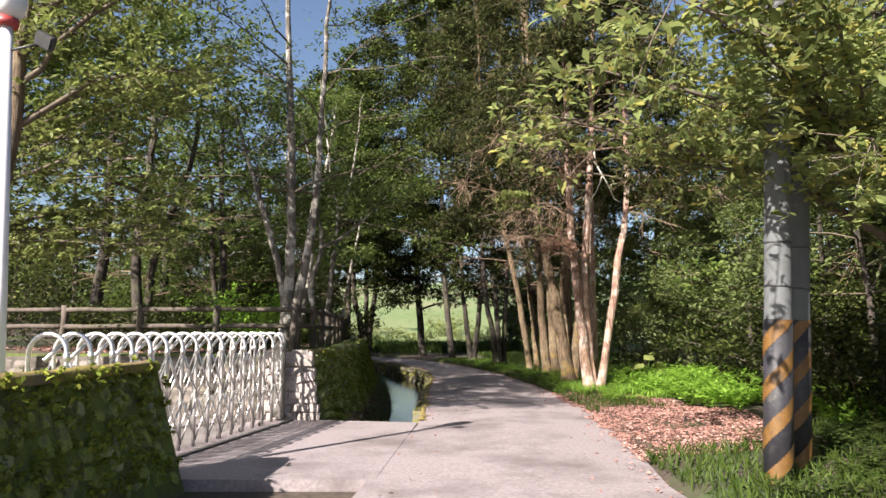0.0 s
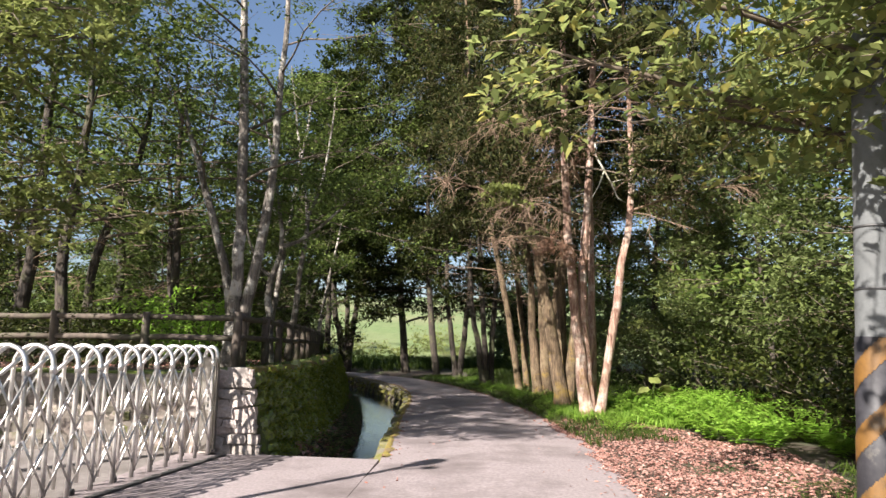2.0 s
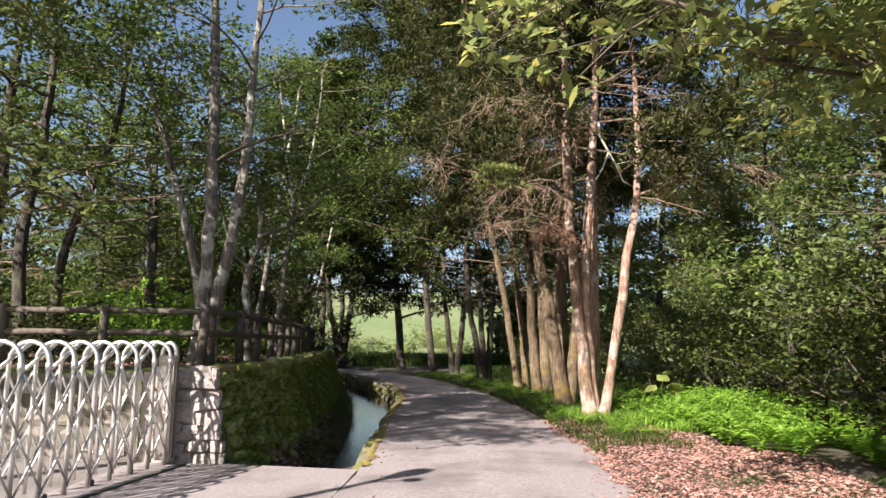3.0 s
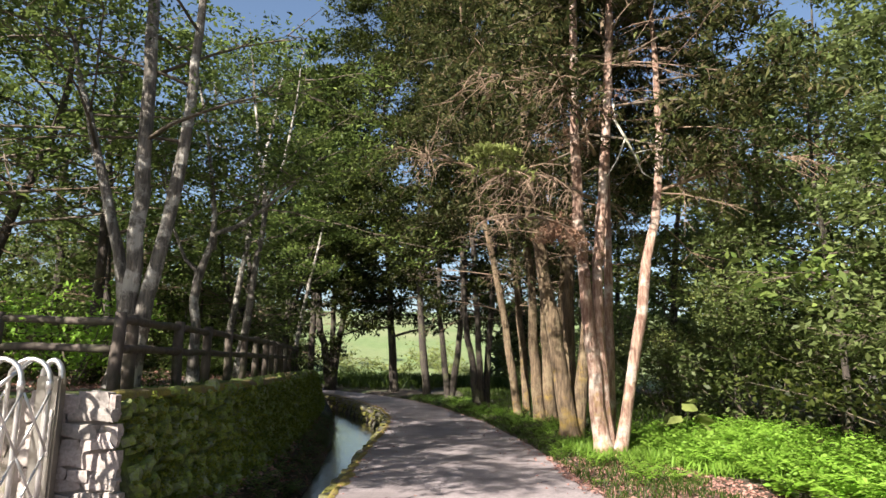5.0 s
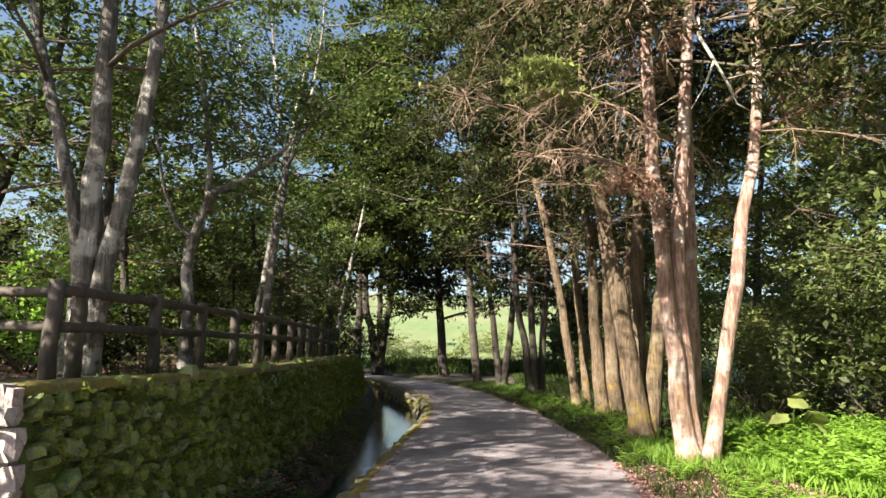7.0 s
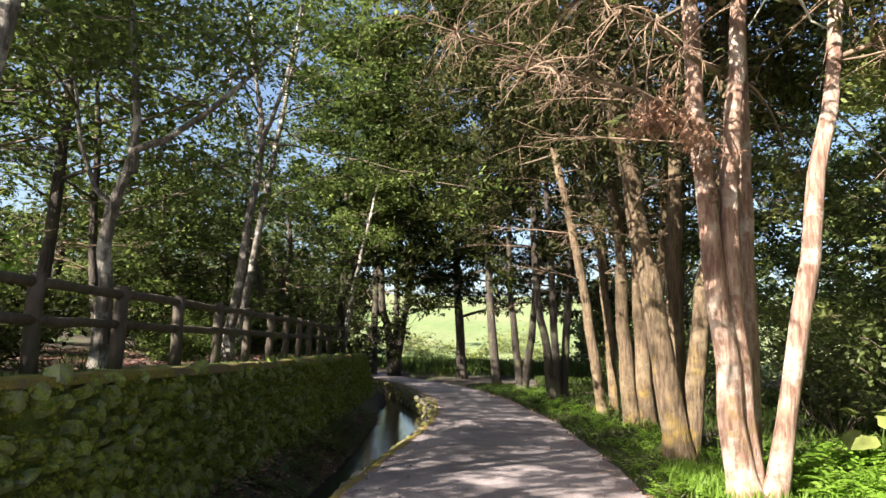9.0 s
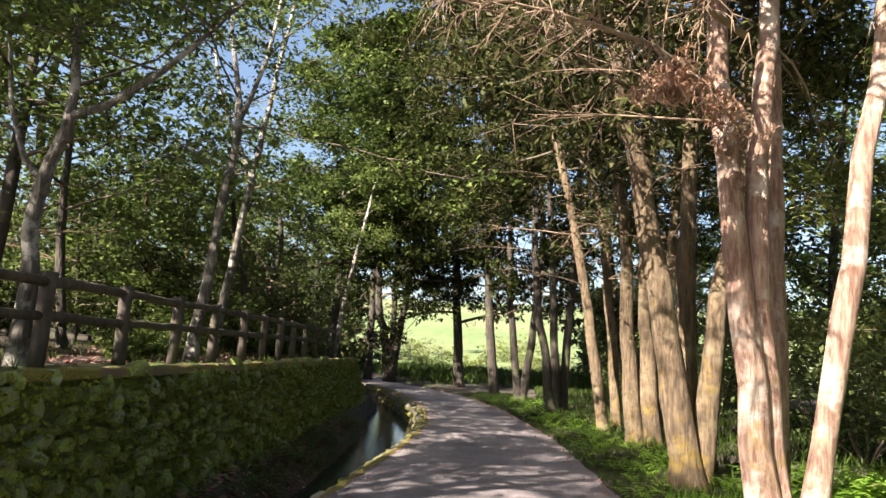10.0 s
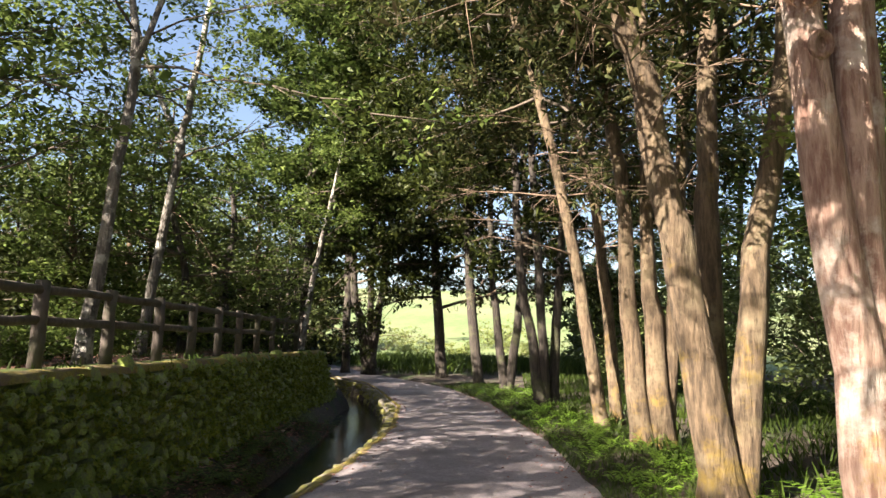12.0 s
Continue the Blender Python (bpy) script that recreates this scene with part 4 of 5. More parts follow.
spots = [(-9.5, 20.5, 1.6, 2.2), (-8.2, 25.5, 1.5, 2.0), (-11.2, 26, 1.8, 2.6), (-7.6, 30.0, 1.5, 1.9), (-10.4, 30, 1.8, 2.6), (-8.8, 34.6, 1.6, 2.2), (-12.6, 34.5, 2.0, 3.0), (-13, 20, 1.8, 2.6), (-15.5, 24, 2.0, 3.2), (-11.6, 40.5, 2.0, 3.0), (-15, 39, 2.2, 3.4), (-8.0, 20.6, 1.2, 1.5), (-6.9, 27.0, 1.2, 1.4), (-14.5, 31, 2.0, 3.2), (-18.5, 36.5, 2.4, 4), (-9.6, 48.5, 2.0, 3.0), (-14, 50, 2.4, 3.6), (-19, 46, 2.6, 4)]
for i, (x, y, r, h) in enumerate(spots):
    build_bush("woodland_bush", (x, y, ground_height(x, y)), r, h, 2400, 0.15, LEAF_SHADED if i % 2 else LEAF_BROAD, "dark bush in the understorey of the wood", 380 + i, "bushes of the wood")

spots = [(-2.0, 57, 1.6, 1.9), (1.8, 60, 1.8, 2.2), (-5.5, 60, 1.8, 2.0), (4.2, 56, 1.5, 1.8), (0.2, 66, 2.0, 2.4), (-8.5, 64, 2.0, 2.4)]
for i, (x, y, r, h) in enumerate(spots):
    build_bush("meadow_shrub", (x, y, ground_height(x, y)), r, h, 1500, 0.2, LEAF_PALE, "pale sunlit shrub at the edge of the meadow", 420 + i, "shrubs of the meadow")

# tree over the yard with pale leaf sprays, and the tree that hangs over the lane by the poles


def build_sprays(name, at, trunk, limbs, label, leaf_mat, leaf, per, clump, seed, bark_mat, aspect=0.42):
    """A tree with set limbs: each is (start height on the trunk, end point, radius)."""
    rng = np.random.default_rng(seed)
    tree = thing(name, at, label, "tree")
    ln = bent(rng, trunk, 0.02)
    part("trunk", tube_mesh("trunk", [ln], bark_mat, 10), tree)
    lines, tips = [], []
    for z, end, r in limbs:
        a = min(ln, key=lambda q: abs(q[0].z - z))[0]
        b = Vector(end)
        main = bent(rng, [(a, r), (a.lerp(b, 0.4) + Vector((0, 0, 0.3)), r * 0.7), (b, r * 0.2)], 0.03)
        lines.append(main)
        for i, (p, q) in enumerate(main):
            if i < len(main) * 0.25:
                continue
            for _ in range(3):
                d = Vector((rng.normal(), rng.normal(), rng.normal() * 0.45 - 0.1)).normalized()
                e = p + d * rng.uniform(0.4, 1.1)
                m = p.lerp(e, 0.5) + Vector((0, 0, 0.06))
                lines.append([(p, max(q * 0.4, 0.007)), (m, 0.006), (e, 0.003)])
                tips += [m, e]
                for _ in range(2):
                    g = m + Vector((rng.normal(), rng.normal(), rng.normal() * 0.4)) * 0.3
                    lines.append([(m, 0.004), (g, 0.002)])
                    tips.append(g)
    tagged(part("branchwork", tube_mesh("branchwork", lines, TWIG_DARK, 5), tree), kind="stuff")
    c = np.array([tuple(t) for t in tips])
    part("crown", quads_mesh("crown", leaves(rng, clump_points(rng, c, clump, per, 0.5), leaf, aspect, 0.55, 0.15), leaf_mat), tree)
    return tree


# The last limbs, mostly out of view overhead, are added to shade the poles.
build_sprays("overhanging_tree", (6.0, 7.5, 0.05), [((0, 0, -0.1), 0.16), ((-0.35, 0, 1.0), 0.11), ((-0.7, 0.1, 1.9), 0.09), ((-0.9, -0.2, 3.6), 0.05), ((-0.9, -0.6, 4.8), 0.02)],
             [(2.6, (-4.8, -0.3, 3.9), 0.05), (2.8, (-3.4, -1.2, 3.7), 0.045), (2.4, (-3.4, 0.0, 3.5), 0.045), (3.0, (-4.4, -0.9, 4.2), 0.05), (3.2, (-2.2, -0.5, 4.1), 0.04), (2.6, (-1.6, -1.8, 3.5), 0.04), (2.2, (0.8, -0.6, 3.2), 0.04),
              (3.2, (-3.0, -1.9, 4.2), 0.04), (2.0, (1.0, 0.6, 3.0), 0.04), (2.4, (-1.2, -2.6, 3.6), 0.04), (3.2, (-0.6, -2.2, 4.4), 0.04), (3.4, (-2.0, -2.2, 4.6), 0.04), (3.4, (1.2, -1.8, 4.2), 0.04), (2.2, (-2.4, -2.1, 3.1), 0.035), (3.0, (-4.0, -2.0, 4.5), 0.035), (3.0, (-4.2, -2.6, 4.1), 0.035), (2.8, (-3.4, -2.9, 4.4), 0.035)],
             "tree with yellow-green leaves hanging over the lane by the poles", LEAF_YELLOW, 0.14, 12, 0.3, 61, BARK_DARK)
# Added, mostly unseen tree that shades the lane; its pale leaves stand for sunlight.
build_sprays("yard_tree", (-6.3, 9.0, 0), [((0, 0, -0.1), 0.15), ((0.05, 0, 2), 0.12), ((0.3, 0, 5), 0.09), ((0.4, 0, 10), 0.03)],
             [(4.4, (2.6, 0.4, 5.4), 0.05), (4.6, (1.9, 1.6, 5.6), 0.05), (5.0, (2.9, -0.4, 6.6), 0.05), (5.6, (1.6, -1.4, 7.0), 0.04), (6.0, (2.4, 1.2, 7.6), 0.05), (6.4, (-1.6, 0.8, 7.6), 0.04), (7.0, (1.8, 0.4, 9.0), 0.04), (7.6, (0.2, 1.6, 9.6), 0.04), (8.0, (2.2, -0.8, 9.4), 0.04), (5.4, (0.4, 2.2, 6.6), 0.04), (8.4, (-0.8, -0.8, 10.4), 0.04)],
             "tall added yard tree, mostly unseen, whose crown shades the lane", LEAF_PALE, 0.13, 18, 0.4, 63, BARK_BROWN)
# Second tree added for its shadow on the lane.
build_sprays("yard_tree", (-8.2, 11.5, 0), [((0, 0, -0.1), 0.15), ((0.05, 0, 2), 0.12), ((0.2, 0, 5), 0.09), ((0.3, 0, 11), 0.03)],
             [(4.4, (2.2, 0.4, 5.2), 0.05), (4.6, (2.8, -0.8, 5.8), 0.05), (5.0, (1.2, 1.2, 6.2), 0.05), (5.6, (2.6, 0.6, 7.0), 0.04), (6.0, (2.8, -0.6, 7.6), 0.05), (6.4, (-1.6, 0.8, 7.6), 0.04), (7.0, (2.6, 0.4, 8.8), 0.04), (7.6, (0.2, 1.2, 9.6), 0.04), (8.0, (2.2, -0.8, 9.8), 0.04), (5.4, (0.4, -1.8, 6.6), 0.04), (8.4, (-0.8, -0.8, 10.8), 0.04), (8.4, (1.6, 0.8, 10.8), 0.04)],
             "tall added tree at the back of the yard, its spreading crown shading the lane", LEAF_BROAD, 0.14, 18, 0.42, 64, BARK_BROWN)
build_sprays("yard_tree", (-8.2, 10.2, 0), [((0, 0, -0.1), 0.18), ((0.1, 0, 2), 0.14), ((0.2, 0, 5), 0.1), ((0.3, 0, 8), 0.03)],
             [(2.6, (3.9, 0.6, 3.3), 0.05), (2.3, (3.2, 0.1, 2.9), 0.04), (2.6, (3.5, 0.9, 3.9), 0.04), (3.0, (2.8, -0.3, 4.8), 0.04), (2.4, (2.4, 0.6, 3.3), 0.04), (3.0, (3.4, -0.4, 4.4), 0.05), (2.8, (2.4, 1.4, 3.6), 0.04), (4.2, (2.8, 0.8, 5.4), 0.05), (4.0, (1.2, -1.5, 4.6), 0.04), (4.8, (-1.6, 1.0, 6), 0.04), (5.4, (1.6, 1.4, 7.2), 0.04), (5.4, (2.6, -0.5, 6.8), 0.04), (6, (0.2, 1.8, 8), 0.03)],
             "yard tree with pale sunlit leaf sprays above the gate", LEAF_PALE, 0.14, 11, 0.27, 62, BARK_BROWN)


# The last two trees get paler leaves, sunlight put into their colour.
for i, (x, y, h) in enumerate([(6.9, 10.6, 6.5), (7.6, 13.4, 7.0), (7.3, 15.9, 6.5), (8.8, 11.5, 8.0), (6.9, 18.9, 7.5)]):
    build_tree("understorey_tree", (x, y, ground_height(x, y)), [straight((-0.4, 0.3, -0.2, 0.4, -0.3)[i], 0.2, h, 0.06, 0.05)], "small leafy tree with olive to sun-paled foliage beside the fern bed", bark_mat=BARK_DARK, leaf_mat=(LEAF_OLIVE, LEAF_OLIVE, LEAF_OLIVE, LEAF_PALE, LEAF_PALE)[i],
               crown_from=1.3, seed=240 + i, **{**BROAD, "limbs": 24, "reach": 2.0, "per": 44, "leaf": 0.1, "clump": 0.42, "up": 0.2, "group": "small trees beside the ferns"})


knot = part("knot", tube_mesh("knot", [[((0.05 * math.cos(a), 0, 0.06 * math.sin(a)), 0.022) for a in [6.283 * k / 12 for k in range(13)]]], BARK_CEDAR, 8), forked_cedar, "round knot")
knot.matrix_basis = pose(-0.39, -0.11, 3.05, 8, 0, 12)


def build_dead_limb(tree, start, end, count, seed, rust=0.0, length=0.8):
    """A dead cedar limb with arching bare twigs; rust: share of the limb that still carries brown needles."""
    rng = np.random.default_rng(seed)
    a, b = Vector(start), Vector(end)
    main = bent(rng, [((0, 0, 0), 0.035), ((b - a) * 0.5 + Vector((0, 0, 0.15)), 0.022), (b - a, 0.006)], 0.03)
    limb_ob = part("dead_limb", tube_mesh("dead_limb", [main], TWIG_DEAD, 6), tree, "dead limb with arching bare twigs")
    limb_ob.location = a - tree.location
    lines, needles = [], []
    for k in range(count):
        i = int(rng.integers(len(main) // 4, len(main)))
        p = main[i][0]
        d = ((b - a).normalized() * 0.7 + Vector((rng.normal(), rng.normal(), rng.normal() * 0.7)) * 0.7).normalized()
        L = length * rng.uniform(0.5, 1.3)
        pts = [(p, 0.009)]
        for j in range(4):
            d = (d + Vector((rng.normal() * 0.15, rng.normal() * 0.15, -0.22))).normalized()
            p = p + d * L / 4
            pts.append((p, 0.008 * (1 - j / 4.5)))
            for _ in range(2):
                e = (d + Vector((rng.normal(), rng.normal(), rng.normal() - 0.3)) * 0.7).normalized()
                q = p + e * L * 0.25
                lines.append([(p, 0.004), (q + Vector((0, 0, -0.02)), 0.002)])
                needles.append((q, i / len(main)))
        lines.append(pts)
    tagged(part("dead_twig_work", tube_mesh("dead_twig_work", lines, TWIG_DEAD, 4), limb_ob), kind="stuff")
    if rust:
        c = np.array([tuple(q) for q, f in needles if f < rust])
        part("brown_needles", quads_mesh("brown_needles", leaves(rng, clump_points(rng, c, 0.1, 12, 1.0), 0.1, 0.18, 0.2, 0.8), LEAF_RUST), limb_ob, "hanging rust-brown dead needles")
    return limb_ob


build_dead_limb(forked_cedar, (3.32, 16.25, 3.75), (1.45, 14.1, 3.5), 46, 1, 0.32, 0.42)
build_dead_limb(forked_cedar, (3.4, 16.3, 4.4), (1.75, 14.2, 4.2), 38, 2, 0.0, 0.6)
build_dead_limb(leaning_cedar, (2.95, 19.1, 5.0), (0.25, 17.0, 5.4), 46, 3, 0.0, 0.85)
build_dead_limb(forked_cedar, (3.2, 16.5, 6.2), (1.4, 15.6, 6.3), 26, 4, 0.0, 0.9)
build_dead_limb(forked_cedar, (4.6, 16.5, 4.6), (7.0, 15.4, 5.0), 46, 5, 0.0, 0.9)
build_dead_limb(forked_cedar, (4.4, 16.5, 5.4), (6.2, 16.6, 5.3), 36, 6, 0.0, 0.9)
build_dead_limb(forked_cedar, (3.5, 16.4, 5.2), (2.6, 14.8, 5.9), 30, 7, 0.25, 0.7)



def build_live_spray(tree, at, seed):
    """A last green spray of foliage that hangs from a mostly dead limb."""
    rng = np.random.default_rng(seed)
    lines, tips = [], []
    for k in range(9):
        a = k * 2.4
        d = Vector((math.cos(a), math.sin(a) * 0.7, -0.25))
        e = d * rng.uniform(0.22, 0.45)
        lines.append([((0, 0, 0), 0.006), (e * 0.5 + Vector((0, 0, 0.05)), 0.005), (e, 0.002)])
        tips += [tuple(e), tuple(e * 0.6)]
    twigs = part("green_spray", tube_mesh("green_spray", lines, TWIG_DARK, 4), tree, "fresh green spray on a dead limb")
    twigs.location = Vector(at) - tree.location
    part("spray_leaves", quads_mesh("spray_leaves", leaves(rng, clump_points(rng, np.array(tips), 0.13, 42, 0.8), 0.085, 0.3, 0.3, 0.6), LEAF_PALE), twigs)


build_live_spray(forked_cedar, (1.5, 14.15, 4.55), 71)
build_live_spray(forked_cedar, (1.65, 14.3, 4.3), 72)
snag = part("snag", tube_mesh("snag", [[((0, 0, 0), 0.02), ((0.02, 0, -0.3), 0.02), ((0.19, 0, -0.62), 0.024), ((0.33, 0.02, -0.87), 0.018), ((0.48, 0.05, -1.2), 0.012), ((0.65, 0.05, -1.3), 0.006)],
                                       [((0.19, 0, -0.62), 0.018), ((0.05, -0.03, -0.98), 0.012), ((-0.14, -0.05, -1.3), 0.005)], [((0.33, 0.02, -0.87), 0.008), ((0.62, 0.0, -0.8), 0.003)]], SNAG_WOOD, 7), forked_cedar, "bleached forked dead branch")
snag.location = Vector((3.72, 15.95, 5.98)) - forked_cedar.location

# ---- woods further off, too thick to count ----


def woods_mass(name, n, boxes, leaf, mat, label):
    """Distant foliage: heaps of big leaf sprays, denser low down, uneven on top."""
    rng = np.random.default_rng(n)
    out = []
    for x0, x1, y0, y1, top in boxes:
        k = int(n / len(boxes) / 60)
        c = []
        while len(c) < k:
            x, y = rng.uniform(x0, x1), rng.uniform(y0, y1)
            g = ground_height(x, y)
            cap = top * (0.72 + 0.5 * noise.noise((x * 0.16, y * 0.16, 2.2)))
            c.append((x, y, g + cap * rng.uniform(0, 1)))
        out.append(clump_points(rng, np.array(c), 0.95, 60, 0.7))
    pts = np.concatenate(out)
    return tagged(new(name, quads_mesh(name, leaves(rng, pts, leaf, 0.5, 0.4, 0.1), mat)), label, "woods", kind="stuff")


woods_mass("far_woods", 60000, [(-34, -17, 14, 30, 5), (-40, -19, 30, 48, 5.5), (-42, -12, 50, 62, 14), (-16, -9.0, 47, 56, 9), (-14, -9.5, 38, 47, 4)], 0.5, LEAF_SHADED, "thick dark woods on the slope beyond the terrace")
woods_mass("verge_woods", 46000, [(14, 26, 6, 24, 10), (13, 26, 24, 42, 10), (8, 24, 44, 58, 10), (5.0, 9, 44, 52, 6)], 0.45, LEAF_OLIVE, "thick green woods beyond the verge")

# ---- ground cover ----


def scatter(rng, n, x0, x1, y0, y1, keep):
    """Places on the ground inside a box where keep(x, y) holds."""
    out = []
    while len(out) < n:
        x, y = rng.uniform(x0, x1), rng.uniform(y0, y1)
        if keep(x, y):
            out.append((x, y, max(ground_height(x, y), 0.0) if x > road_left(y) and x < road_right(y) + 0.3 else ground_height(x, y)))
    return np.array(out)


def fronds(rng, places, length, count, pairs=13):
    """Fern plants: arching fronds with tapering leaflets in pairs."""
    quads = []
    for p in places:
        size = length * rng.uniform(0.55, 1.2)
        for k in range(count):
            a = 6.283 * k / count + rng.uniform(-0.4, 0.4)
            out = np.array([math.cos(a), math.sin(a), 0])
            side = np.array([-math.sin(a), math.cos(a), 0])
            rise = rng.uniform(1.1, 1.6)
            for j in range(pairs):
                f = (j + 1) / pairs
                c = p + out * size * f * 0.75 + np.array([0, 0, size * (rise * f - 0.8 * f * f)])
                w = size * 0.27 * (1 - f) ** 0.7 * (0.45 + 0.55 * min(1, f * 4)) + 0.012
                t = out * 0.3 * w + np.array([0, 0, -0.12 * w])
                b = out * size * 0.5 / pairs
                for s in (1, -1):
                    quads.append([c - b, c + side * s * w * 0.55 + t * 0.3 - b * 0.6, c + side * s * w + t, c + side * s * w * 0.5 + t * 0.6 + b * 0.8])
    return np.array(quads)


def stuff(name, quads, mat, label, category):
    return tagged(new(name, quads_mesh(name, quads, mat)), label, category, kind="stuff")


def litter_line(y):
    return float(np.interp(y, (8, 10.3, 11.3, 13, 15, 17), (4.6, 4.9, 5.1, 4.85, 4.5, 4.1)))


rng = np.random.default_rng(5)
beds = scatter(rng, 330, 3.6, 9.0, 9.5, 18.5, lambda x, y: x > litter_line(y) + rng.normal() * 0.12 and x < litter_line(y) + 3.2 and not (y < 11.5 and x < 5.6))
stuff("fern_bed", fronds(rng, beds, 0.62, 7, 11), LEAF_FERN, "bright green sunlit fern bed beside the lane", "ferns")
small = scatter(rng, 210, -2.0, 5.5, 14, 33, lambda x, y: road_right(y) + 0.05 < x < road_right(y) + 1.5)
stuff("fern_bed_leaves", leaves(rng, clump_points(rng, beds + np.array([0, 0, 0.3]), 0.26, 36, 0.7), 0.085, 0.5, 0.6), LEAF_WEED, "lush small leaves between the ferns", "weeds")
stuff("verge_fern", fronds(rng, small, 0.3, 6, 9), LEAF_FERN, "small green ferns and weeds along the lane's edge", "ferns")
bankp = scatter(rng, 120, -2.6, -0.9, 13.5, 30, lambda x, y: wall_edge(y) + 0.5 < x < wall_edge(y) + 0.9)
bankp[:, 2] = [bank_height(x, y) for x, y, z in bankp]
stuff("bank_fern", fronds(rng, bankp, 0.34, 6, 9), LEAF_BROAD, "dark green ferns on the canal bank", "ferns")


def blades(rng, pts, h, w=0.09):
    along = np.tile(np.array([0, 0, 1.0]), (len(pts), 1))
    q = leaves(rng, pts + np.array([0, 0, h * 0.42]), h, w, 0.0, 0.0, along)
    return q


def weeds(x0, x1, y0, y1, n, keep, h):
    return blades(rng, scatter(rng, n, x0, x1, y0, y1, keep), h)


stuff("sunny_weeds", weeds(2.6, 6, 14.2, 18.2, 5200, lambda x, y: x > road_right(y) + 0.1 * noise.noise((x * 2, y * 2, 0)) and x > litter_line(y) - 1.0 * step(15.2, 16.2, y) and x < road_right(y) + 2.6, 0.26), LEAF_WEED, "lush sunlit weeds at the foot of the forked cedar", "weeds")
stuff("verge_grass", weeds(-2, 7, 13, 36, 13000, lambda x, y: road_right(y) - 0.05 + 0.12 * noise.noise((x, y * 2, 0)) < x < road_right(y) + 1.1 + 1.2 * abs(noise.noise((x * 0.8, y * 0.8, 3))), 0.14), LEAF_GRASS, "short grass along the shaded side of the lane", "grass")
stuff("shade_grass", weeds(2, 11, 17, 42, 14000, lambda x, y: x > road_right(y) + 1.0 and noise.noise((x * 0.5, y * 0.5, 7)) > -0.6, 0.3), LEAF_GRASS, "dim undergrowth below the cedars", "grass")
stuff("bush_grass", weeds(5.2, 11, 8.5, 18, 6000, lambda x, y: x > litter_line(y) + 1.6, 0.3), LEAF_GRASS, "dim undergrowth behind the fern bed", "grass")
stuff("pole_weeds", weeds(2.4, 7, 4.2, 10.2, 7000, lambda x, y: x > road_right(y) - 0.02 + 0.2 * noise.noise((x, y, 2)) and (y < 8.4 or x > 4.9), 0.2), LEAF_GRASS, "weeds round the foot of the poles", "grass")
polef = scatter(rng, 95, 3.0, 6.5, 5.0, 9.2, lambda x, y: x > 3.9 or y < 6.2)
# Deeper green than the other ferns, standing for shade below the poles.
stuff("pole_fern", fronds(rng, polef, 0.42, 6, 9), LEAF_MIXED, "green ferns round the foot of the poles, darkened for shade", "ferns")
stuff("meadow_edge_grass", blades(rng, scatter(rng, 15000, -14, 10, 41, 55, lambda x, y: x > road_right(y) + 0.4 or x < road_left(y) - 2.4), 0.85, 0.05), LEAF_GRASS, "tall green grass at the edge of the meadow", "grass")
stuff("terrace_weeds", weeds(-9, -2.3, 13, 32, 2600, lambda x, y: x < wall_edge(y) - 0.1 and noise.noise((x * 0.9, y * 0.9, 5)) > 0.05, 0.16), LEAF_GRASS, "sparse weeds on the terrace floor", "grass")


def lying(rng, pts, size):
    n = len(pts)
    along = rng.normal(size=(n, 3)) * np.array([1, 1, 0.12])
    return leaves(rng, pts + np.array([0, 0, 0.012]), size, 0.5, 0.85, 0.0, along)


patch = scatter(rng, 17000, 2.4, 5.4, 8.2, 17.3, lambda x, y: road_right(y) - 0.1 + 0.25 * noise.noise((x * 2, y * 2, 1)) < x < litter_line(y) + 0.1)
stuff("leaf_litter", lying(rng, patch, 0.055), LITTER, "reddish-brown fallen leaves beside the lane", "leaf litter")
lane = scatter(rng, 1300, -3, 3.2, 6, 34, lambda x, y: road_left(y) < x < road_right(y) and (min(x - road_left(y) + (9 if y < 11.8 else 0), road_right(y) - x) < abs(rng.normal()) * 0.2 or rng.uniform() < 0.03))
stuff("lane_leaves", lying(rng, lane, 0.055), LITTER, "scattered dry leaves along the lane's edges", "leaf litter")
terr = scatter(rng, 9000, -9, -2.3, 12.5, 32, lambda x, y: x < wall_edge(max(y, 12.2)) - 0.05 and y > 13.0)
stuff("terrace_litter", lying(rng, terr, 0.09), LITTER, "dry leaves on the terrace above the wall", "leaf litter")
bankl = scatter(rng, 2200, -2.6, -0.9, 13.0, 31, lambda x, y: wall_edge(y) + 0.4 < x < wall_edge(y) + 0.95)
bankl[:, 2] = [bank_height(x, y) + 0.03 for x, y, z in bankl]
stuff("bank_litter", lying(rng, bankl, 0.08), LITTER, "rotting leaves on the canal bank", "leaf litter")


